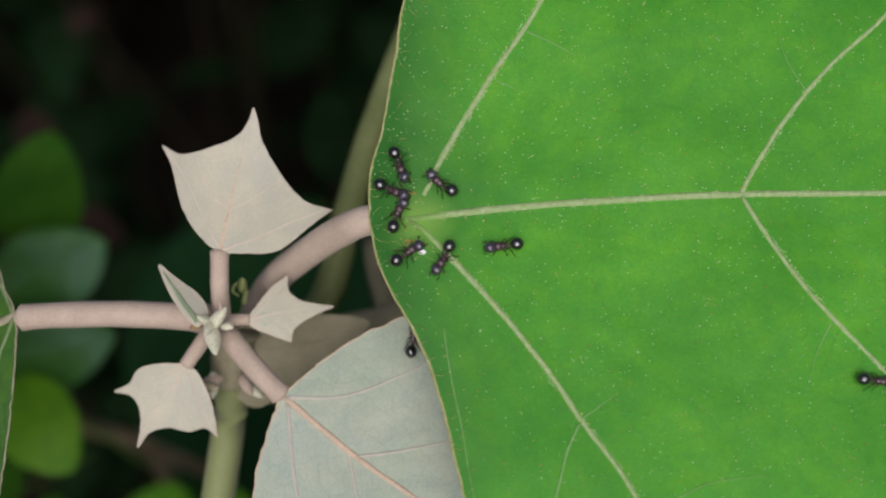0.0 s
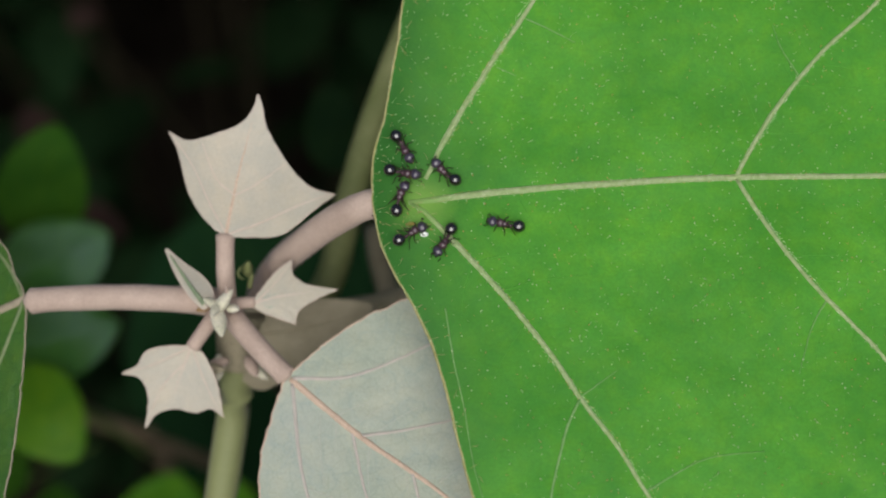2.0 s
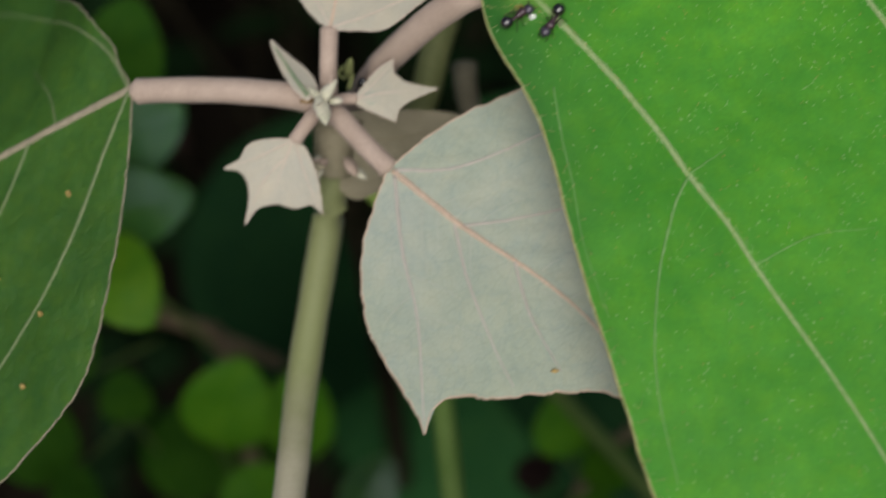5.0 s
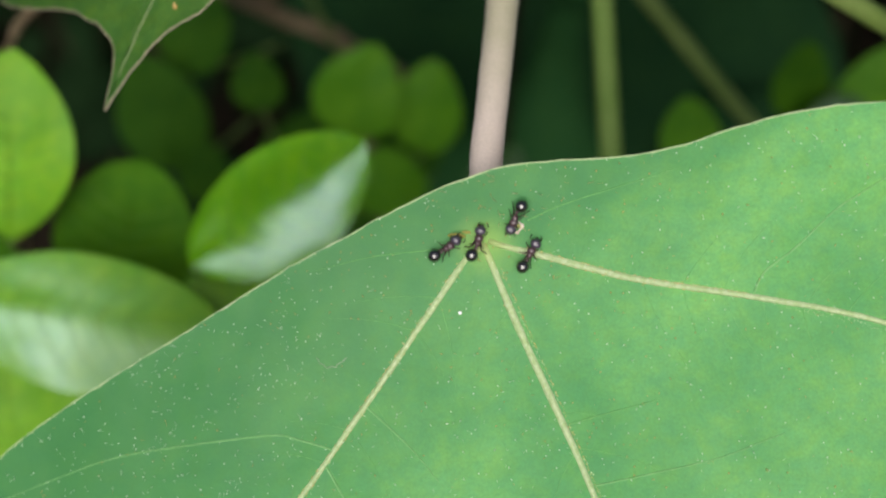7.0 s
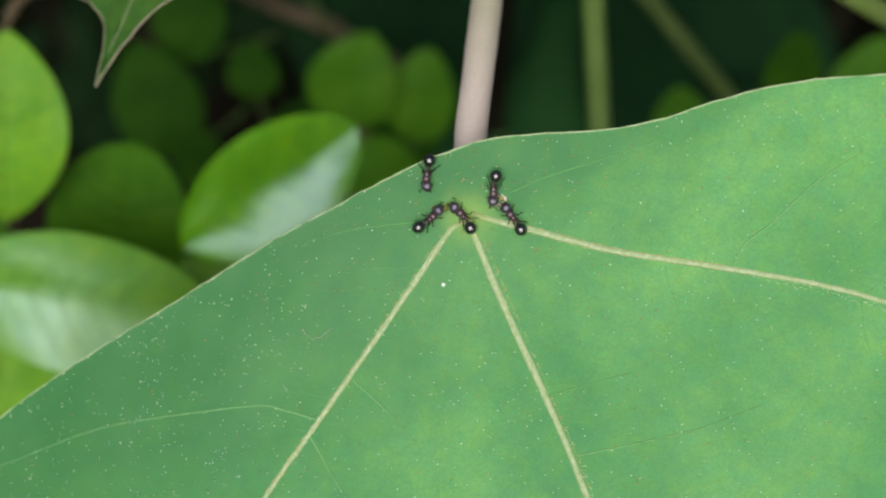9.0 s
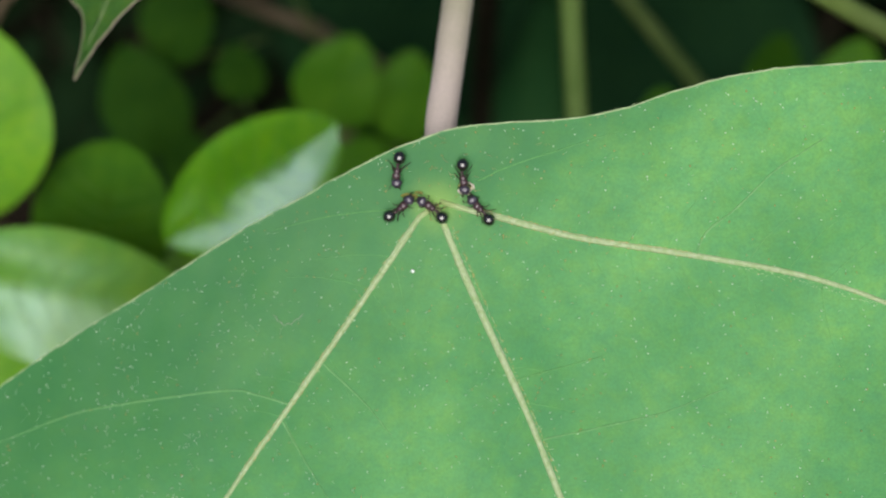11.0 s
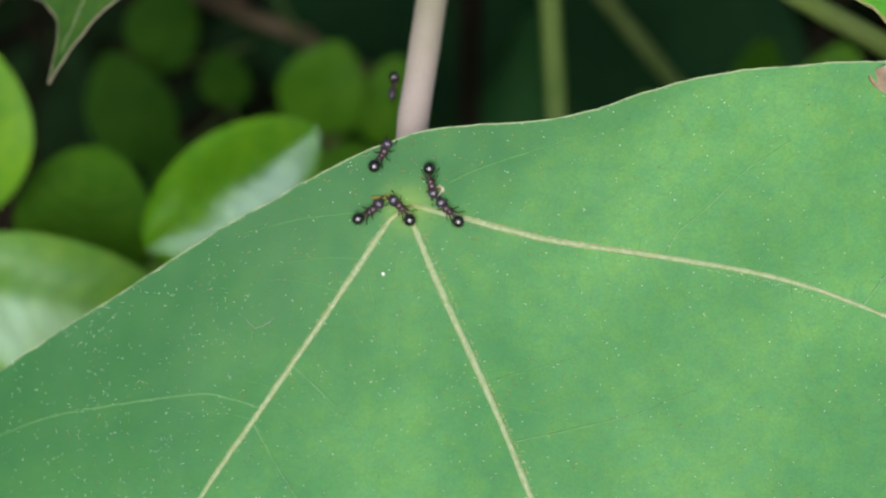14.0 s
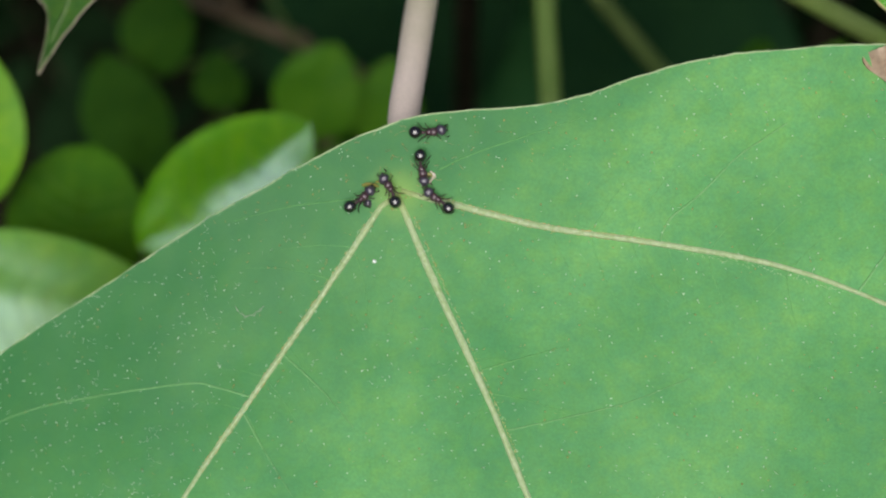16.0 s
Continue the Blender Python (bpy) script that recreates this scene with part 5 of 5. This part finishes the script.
# ---- ants ----
def limb(pts, radii, name, material, thing, pivot):
    bm = bmesh.new()
    line = [Vector(p) * 0.00105 for p in pts]
    tube(bm, line, [r / 1000 for r in radii], 6)
    return ant_part(name, bm, material, thing, Vector(pivot) * 0.00105)


def ant_part(name, bm, material, thing, origin):
    bmesh.ops.translate(bm, verts=bm.verts, vec=-origin)
    me = bpy.data.meshes.new(name)
    bm.to_mesh(me)
    bm.free()
    for p in me.polygons:
        p.use_smooth = True
    me.materials.append(material)
    ob = new(name, me)
    ob.parent = thing
    ob.location = origin
    return ob


def build_ant():
    """One worker ant, 3.9 mm long, head towards +x, its feet at z = 0."""
    a = empty_thing("ant", (0, 0, 0), "small dark ant with a shiny black abdomen feeding on the leaf", "ant", "ants on the leaves")
    mm = 0.00105
    bm = bmesh.new()
    ball(bm, Vector((-1.52, 0, 0.88)) * mm, (0.77 * mm, 0.73 * mm, 0.69 * mm), u=28, v=18, shape=lambda q: Vector((q.x, q.y * (1 - 0.2 * max(0, -q.x) ** 3), q.z * (1 - 0.2 * max(0, -q.x) ** 3))))
    ant_part("abdomen", bm, M_GASTER, a, Vector((-0.8, 0, 0.6)) * mm)
    bm = bmesh.new()
    ball(bm, Vector((-0.64, 0, 0.62)) * mm, (0.17 * mm, 0.24 * mm, 0.23 * mm))
    ball(bm, Vector((-0.38, 0, 0.60)) * mm, (0.15 * mm, 0.17 * mm, 0.24 * mm))
    tube(bm, [Vector((-0.85, 0, 0.60)) * mm, Vector((-0.2, 0, 0.58)) * mm], 0.095 * mm, 8)
    ant_part("waist", bm, M_THORAX, a, Vector((-0.5, 0, 0.6)) * mm)
    bm = bmesh.new()
    spine = [(1.02, 0.16, 0.64), (0.94, 0.34, 0.68), (0.76, 0.50, 0.72), (0.54, 0.52, 0.74), (0.36, 0.42, 0.72), (0.25, 0.34, 0.68), (0.12, 0.37, 0.68), (-0.04, 0.34, 0.66), (-0.20, 0.22, 0.62), (-0.30, 0.10, 0.58)]
    tube(bm, [Vector((x, 0, z)) * mm for x, r, z in spine], [r * mm for x, r, z in spine], 18, 0.92)
    for s in (-1, 1):
        tube(bm, [Vector((-0.08, 0.16 * s, 0.90)) * mm, Vector((-0.40, 0.22 * s, 1.06)) * mm], [0.06 * mm, 0.01 * mm], 5)
    ant_part("thorax", bm, M_THORAX, a, Vector((0.3, 0, 0.6)) * mm)
    bm = bmesh.new()
    ball(bm, Vector((1.52, 0, 0.68)) * mm, (0.62 * mm, 0.64 * mm, 0.50 * mm), Euler((0, radians(14), 0)).to_matrix(), u=22, v=14, shape=lambda q: Vector((q.x - 0.14 * (1 - q.y * q.y) * (q.x < 0) * -1, q.y * (1 - 0.18 * max(0, q.x)), q.z)))
    neck = Vector((0.98, 0, 0.66)) * mm
    hd = ant_part("head", bm, M_HEAD, a, neck)
    for s in (-1, 1):
        bm = bmesh.new()
        ball(bm, Vector((1.56, 0.52 * s, 0.82)) * mm, (0.12 * mm, 0.07 * mm, 0.1 * mm), u=10, v=7)
        ant_part("eye", bm, M_GASTER, hd, neck).location = (0, 0, 0)
        bm = bmesh.new()
        tube(bm, [Vector((1.92, 0.24 * s, 0.52)) * mm, Vector((2.14, 0.24 * s, 0.42)) * mm, Vector((2.22, 0.05 * s, 0.4)) * mm], [0.11 * mm, 0.09 * mm, 0.03 * mm], 6)
        ant_part("mandible", bm, M_LEG, hd, neck).location = (0, 0, 0)
        limb([(1.80, 0.2 * s, 0.9), (1.98, 0.5 * s, 1.02), (2.02, 0.64 * s, 0.96), (2.18, 0.66 * s, 0.70), (2.38, 0.56 * s, 0.36)], [0.05, 0.045, 0.045, 0.05, 0.062], "antenna", M_LEG, a, (1.80, 0.2 * s, 0.9))
    # hip, middle of the thigh, knee, middle of the shin, ankle, toe
    fore = [(0.76, 0.24, 0.52), (0.90, 0.38, 0.80), (1.00, 0.50, 0.84), (1.06, 0.60, 0.48), (1.12, 0.66, 0.12), (1.22, 0.74, 0.03)]
    middle = [(0.32, 0.26, 0.52), (0.12, 0.44, 0.84), (-0.04, 0.56, 0.90), (-0.10, 0.66, 0.48), (-0.14, 0.74, 0.12), (-0.24, 0.86, 0.03)]
    hind = [(0.00, 0.24, 0.50), (-0.32, 0.38, 0.90), (-0.56, 0.50, 0.98), (-0.72, 0.66, 0.54), (-0.86, 0.80, 0.12), (-1.02, 0.92, 0.03)]
    for s in (-1, 1):
        for joints in (fore, middle, hind):
            limb([(x + 0.3 * (x - joints[0][0]), (joints[0][1] + 1.35 * (y - joints[0][1])) * s, z) for x, y, z in joints], [0.078, 0.088, 0.066, 0.056, 0.042, 0.028], "leg", M_LEG, a, (joints[0][0], joints[0][1] * s, joints[0][2]))
    return a


def vary(ant, rg):
    """Sets the limbs, head and abdomen of one ant a little differently from the next one's."""
    for c in ant.children:
        kind = c.name.split(".")[0]
        if kind == "leg":
            c.rotation_euler = (0, 0, radians(rg.uniform(-16, 16)))
        elif kind == "antenna":
            c.rotation_euler = (0, radians(rg.uniform(-4, 14)), radians(rg.uniform(-22, 22)))
        elif kind == "head":
            c.rotation_euler = (0, radians(rg.uniform(-4, 12)), radians(rg.uniform(-16, 16)))
        elif kind == "abdomen":
            c.rotation_euler = (0, radians(rg.uniform(-8, 6)), radians(rg.uniform(-24, 24)))


def on_blade(S, x, u, heading, lift=0.0):
    """The pose of an ant that stands on a blade, head turned to the heading (degrees in the picture plane)."""
    o, e = W(x, S(x, u), u), 0.4
    px = W(x + e, S(x + e, u), u) - o
    pu = W(x, S(x, u + e), u + e) - o
    n = px.cross(pu).normalized()
    if n.dot(TOWARD) < 0:
        n = -n
    h = radians(heading)
    f = px.normalized() * math.cos(h) + pu.normalized() * math.sin(h)
    f = (f - n * f.dot(n)).normalized()
    s = n.cross(f)
    m4 = Matrix((f, s, n)).transposed().to_4x4()
    m4.translation = o + n * (0.00022 + lift / 1000)
    return m4


def flat(S):
    return lambda x, u: S


def facing(x, d, u, heading, tilt=0.0, nose=0.0):
    """An ant on a stalk: a place in plan space, its back turned to the camera's side, leaning by tilt about its own length."""
    m4 = on_blade(flat(d), x, u, heading)
    return m4 @ pose(0, 0, 0, tilt) @ pose(0, 0, 0, 0, -nose)


ANTS_HIGH = {  # on the bright leaf: seconds, x, u, heading
    "a": [(0, -4.6, 9.71, -72), (0.5, -4.87, 10.01, -77), (1, -5.01, 10.26, -80), (1.5, -4.78, 10.01, -72), (2, -4.45, 10.04, -63), (2.5, -5.08, 10.15, -75), (3, -4.97, 10.92, -51), (3.2, -4.96, 10.87, -30), (5, -5, 11.18, -40), (16, -4.99, 10.98, -45)],
    "b": [(0, -5.48, 6.7, -24), (0.5, -5.72, 6.98, -23), (1, -5.11, 7.07, -22), (1.5, -4.88, 6.74, -21), (2, -4.52, 6.85, -11), (2.5, -4.17, 6.81, -10), (3, -4.52, 7.19, 0), (3.2, -5.6, 7.07, -24), (5, -5.6, 6.99, -20), (16, -5.5, 6.99, -20)],
    "c": [(0, -4.83, 3.78, 66), (0.5, -5.01, 3.7, 70), (1, -4.9, 3.82, 64), (1.5, -5.05, 3.77, 69), (2, -4.86, 3.71, 71), (2.5, -5, 3.78, 69), (3, -4.91, 4.06, 64), (3.2, -4.76, 3.75, 66), (16, -4.8, 3.8, 67)],
    "d": [(0, 0.16, 7.44, 139), (0.5, 0.39, 6.88, 64), (1, 1.07, 5.74, 33), (1.5, 0.46, 6.73, 87), (2, 0.48, 6.83, 136), (2.5, 1.06, 6.33, 214), (3, 0.63, 6.57, 217), (3.2, 0.45, 6.38, 210), (5, 0.4, 6.6, 190), (16, 0.4, 6.6, 185)],
    "e": [(0, -3.61, -0.91, 39), (0.5, -3.75, -0.79, 33), (1, -3.81, -0.59, 39), (1.5, -3.76, -0.77, 35), (2, -3.55, -0.71, 35), (2.5, -3.61, -0.72, 35), (3, -3.68, -0.58, 36), (3.2, -3.68, -0.87, 39), (16, -3.69, -0.82, 37)],
    "f": [(0, 0.62, -1.58, -118), (0.5, 0.48, -1.52, -120), (1, 0.51, -1.42, -120), (1.5, 0.45, -1.49, -123), (2, 0.62, -1.6, -120), (2.5, 0.55, -1.6, -121), (3, 0.56, -1.42, -120), (3.2, 0.51, -1.56, -120), (16, 0.5, -1.53, -120)],
    "g": [(0, 7.53, -0.03, 186), (0.5, 7.56, 0.19, 187), (1, 7.43, -0.03, 189), (1.5, 7.35, -0.1, 186), (2, 7.72, 0.46, 167), (2.5, 6.57, 0.97, 164), (3, 4.45, 2.62, 154), (3.2, 3.8, 2.27, 170), (4, 2.6, 2.59, 175), (16, 2.4, 2.7, 178)],
    "j": [(0, 50.16, -15.27, -4), (0.3, 52.74, -15.56, -6), (1, 61.42, -16.95, -12), (3, 83.06, -21.87, -14), (5, 98.69, -25.82, -14), (16, 102.58, -26.8, -14)],
}
ANTS_LOW = {  # on the lower leaf
    "a": [(0, -36.38, -90.71, 42), (6.2, -36.4, -90.82, 43), (7, -36.35, -90.57, 40), (7.6, -36.31, -90.31, 43), (8.2, -36.46, -90.44, 44), (10.3, -36.2, -90.31, 46), (11, -36.21, -90.61, 44), (12, -36.14, -90.47, 47), (13, -36.16, -90.44, 44), (14.5, -36.34, -90.77, 39), (16, -36.21, -90.73, 42)],
    "b": [(0, -32.3, -89.68, 50), (6.2, -32.29, -89.68, 53), (6.5, -32.39, -89.66, 60), (7, -32.64, -89.56, 77), (7.6, -32.93, -89.44, 118), (8.0, -32.29, -89.67, 135), (8.2, -32.37, -89.67, 134), (10.3, -32.06, -89.74, 141), (11, -32.14, -90.21, 148), (12, -32.27, -90.06, 139), (13, -32.16, -90.03, 137), (14.5, -32.22, -89.88, 134), (16, -32.61, -89.23, 122)],
    "c": [(0, -28.46, -86.09, -104), (6.2, -28.42, -86.12, -104), (7, -28.41, -86.07, -102), (7.6, -28.88, -85.76, -94), (8.2, -29.11, -85.99, -87), (10.3, -28.7, -85.83, -81), (11, -28.78, -86.04, -74), (12, -28.91, -86.11, -72), (13, -28.92, -86, -72), (14.5, -29.08, -86.3, -70), (16, -29.05, -86.34, -71)],
    "d": [(0, -27.22, -91.03, 119), (6.2, -27.23, -91.05, 119), (6.5, -27.02, -90.88, 100), (7, -26.37, -90.55, 70), (7.6, -25.81, -88.34, 85), (8.0, -25.58, -88.51, 96), (8.2, -26.05, -89.04, 128), (10.3, -26.29, -89.64, 139), (11, -26.24, -89.91, 141), (12, -26.2, -89.66, 138), (13, -26.12, -89.51, 138), (14.5, -26.47, -90.07, 147), (16, -26.63, -90.13, 152)],
}
CLIMBER = [(10.3, -36.91, -86, -91), (11, -36.82, -85.91, -94), (11.5, -37.3, -86.08, -113), (12.0, -38.32, -86.8, -123), (12.5, -38.35, -87, -80), (13.0, -38.05, -86.07, -18), (13.3, -37.45, -85.73, 16), (13.6, -36.13, -84.78, 21), (13.9, -35.27, -83.88, 49), (14.2, -35.04, -83.08, 80),
           (14.5, -34.46, -82.22, 42), (14.8, -33.9, -82.35, 11), (15.1, -32.92, -82.82, 8), (15.4, -31.54, -82.7, 0), (15.7, -30.38, -82.56, 6), (16, -28.46, -82.07, 8)]


def gait(ant, start, stop, swing=13.0):
    """Swings the legs of an ant that walks from start to stop, three and three in turn."""
    legs = [c for c in ant.children if c.name.startswith("leg")]
    for i, leg in enumerate(legs):
        home = Vector(leg.location)
        rows = [(0.0, pose(*home))]
        t, k = start, 0
        while t < stop:
            if t > rows[-1][0]:
                rows.append((t, pose(*home, 0, 0, swing * (1 if (k + i) % 2 else -1))))
            t, k = t + 0.2, k + 1
        if stop < 16.0:
            rows.append((stop + 0.1, pose(*home)))
        rows.append((16.0, pose(*home)))
        walk(leg, rows)


def spread(rows, until=16.0):
    """Fills long holds so that no turn between rows grows too great, and begins at the clip's start."""
    return rows if rows[-1][0] >= until else rows + [(until, rows[-1][1])]


def motions():
    first = build_ant()
    made = [first] + [copy_thing(first, Matrix()) for _ in range(15)]
    rg = random.Random(29)
    for one in made:
        vary(one, rg)

    def ant():
        return made.pop()

    walkers = {"d": (0.0, 3.4), "g": (1.6, 4.0), "j": (0.0, 5.0), "a": (2.5, 3.4)}
    for key, rows in ANTS_HIGH.items():
        a = ant()
        walk(a, spread([(t, on_blade(S1, x, u, h)) for t, x, u, h in rows]))
        if key in walkers:
            gait(a, *walkers[key])
    walkers = {"b": (6.4, 8.2), "d": (6.2, 9.0)}
    for key, rows in ANTS_LOW.items():
        a = ant()
        walk(a, spread([(t, on_blade(S2, x, u, h)) for t, x, u, h in rows]))
        if key in walkers:
            gait(a, *walkers[key])
    # the one that climbs over the edge of the lower leaf
    a = ant()
    a["label"] = "small dark ant walking along the leaf margin"
    rows = [(0.0, facing(-37.2, 151.6, -86.0, 258, 0, 86)), (7.2, facing(-37.2, 151.6, -85.6, 258, 0, 86)), (7.5, facing(-37.3, 150.4, -83.6, 256, 0, 82)), (7.6, facing(-36.9, 149.0, -82.4, 225, 0, 74)), (8.0, facing(-37.6, 148.0, -82.3, 215, 0, 62)), (8.2, facing(-37.4, 148.0, -82.7, 240, 0, 52)), (8.8, on_blade(S2, -37.0, -84.4, -95)), (9.2, on_blade(S2, -37.0, -85.2, -92))]
    walk(a, rows + [(t, on_blade(S2, x, u, h)) for t, x, u, h in CLIMBER])
    gait(a, 6.8, 16.0)
    # the one on the pinkish stalk of the bright leaf
    a = ant()
    a["label"] = "small dark ant walking down a pinkish leaf stalk"
    walk(a, [(0.0, facing(-1.0, 153.2, 1.6, 186)), (2.0, facing(-6.0, 153.4, 1.6, 184)), (2.4, facing(-8.7, 154.6, 0.3, 186, 0, -15)), (2.6, facing(-11.0, 153.2, 1.5, 188, 0, -15)), (2.8, facing(-12.7, 154.6, 1.6, 196, 0, -38)), (3.0, facing(-14.8, 156.6, 0.6, 206, 0, -38)), (3.2, facing(-16.0, 158.0, 0.2, 212, 0, -38)), (4.2, facing(-21.5, 165.6, -3.0, 212, 0, -45)), (5.3, facing(-24.5, 172.5, -5.4, 225, 0, -50)), (16.0, facing(-25.2, 174.5, -6.4, 230, 0, -50))])
    gait(a, 0.0, 5.3)
    # the one that slips from the pale leaf under the bright one
    a = ant()
    a["label"] = "small dark ant walking on the pale young leaf"
    walk(a, [(0.0, on_blade(S4, -3.1, -11.0, 84)), (0.2, on_blade(S4, -1.4, -10.2, 30)), (0.4, on_blade(S4, 1.2, -10.0, 5)), (1.2, on_blade(S4, 4.0, -10.8, -20)), (3.0, on_blade(S4, 9.0, -14, -40)), (16.0, on_blade(S4, 10.0, -16, -50))])
    gait(a, 0.0, 3.0)
    # the one that comes down the fading stalk and goes under the lower leaf
    a = ant()
    a["label"] = "small dark ant walking down a pinkish white stalk"
    down_stalk = lambda x, u: on_blade(lambda x1, u1: 170.5 + 0.6 * (u1 + 57.6), x, u, -93) @ pose(0, 0, 0, 100)
    walk(a, [(0.0, facing(-32.0, 181.4, -46, -95, 180)), (10.0, facing(-32.0, 181.4, -46, -95, 180)), (12.0, facing(-32.4, 174.2, -57, -95, 170)), (12.8, down_stalk(-34.2, -58.8)), (13.0, down_stalk(-34.5, -60.1)), (13.2, down_stalk(-34.7, -63.0)), (13.4, down_stalk(-34.5, -66.4)), (13.6, down_stalk(-34.8, -68.3)), (13.8, down_stalk(-35.0, -72.4)), (14.0, down_stalk(-35.0, -73.5)), (14.2, down_stalk(-34.6, -77.0)), (14.4, down_stalk(-34.8, -78.3)), (14.6, down_stalk(-35.0, -79.8)), (14.8, down_stalk(-35.2, -86)), (15.2, down_stalk(-35.0, -88)), (16.0, down_stalk(-34.6, -90))])
    gait(a, 12.0, 15.0)


motions()
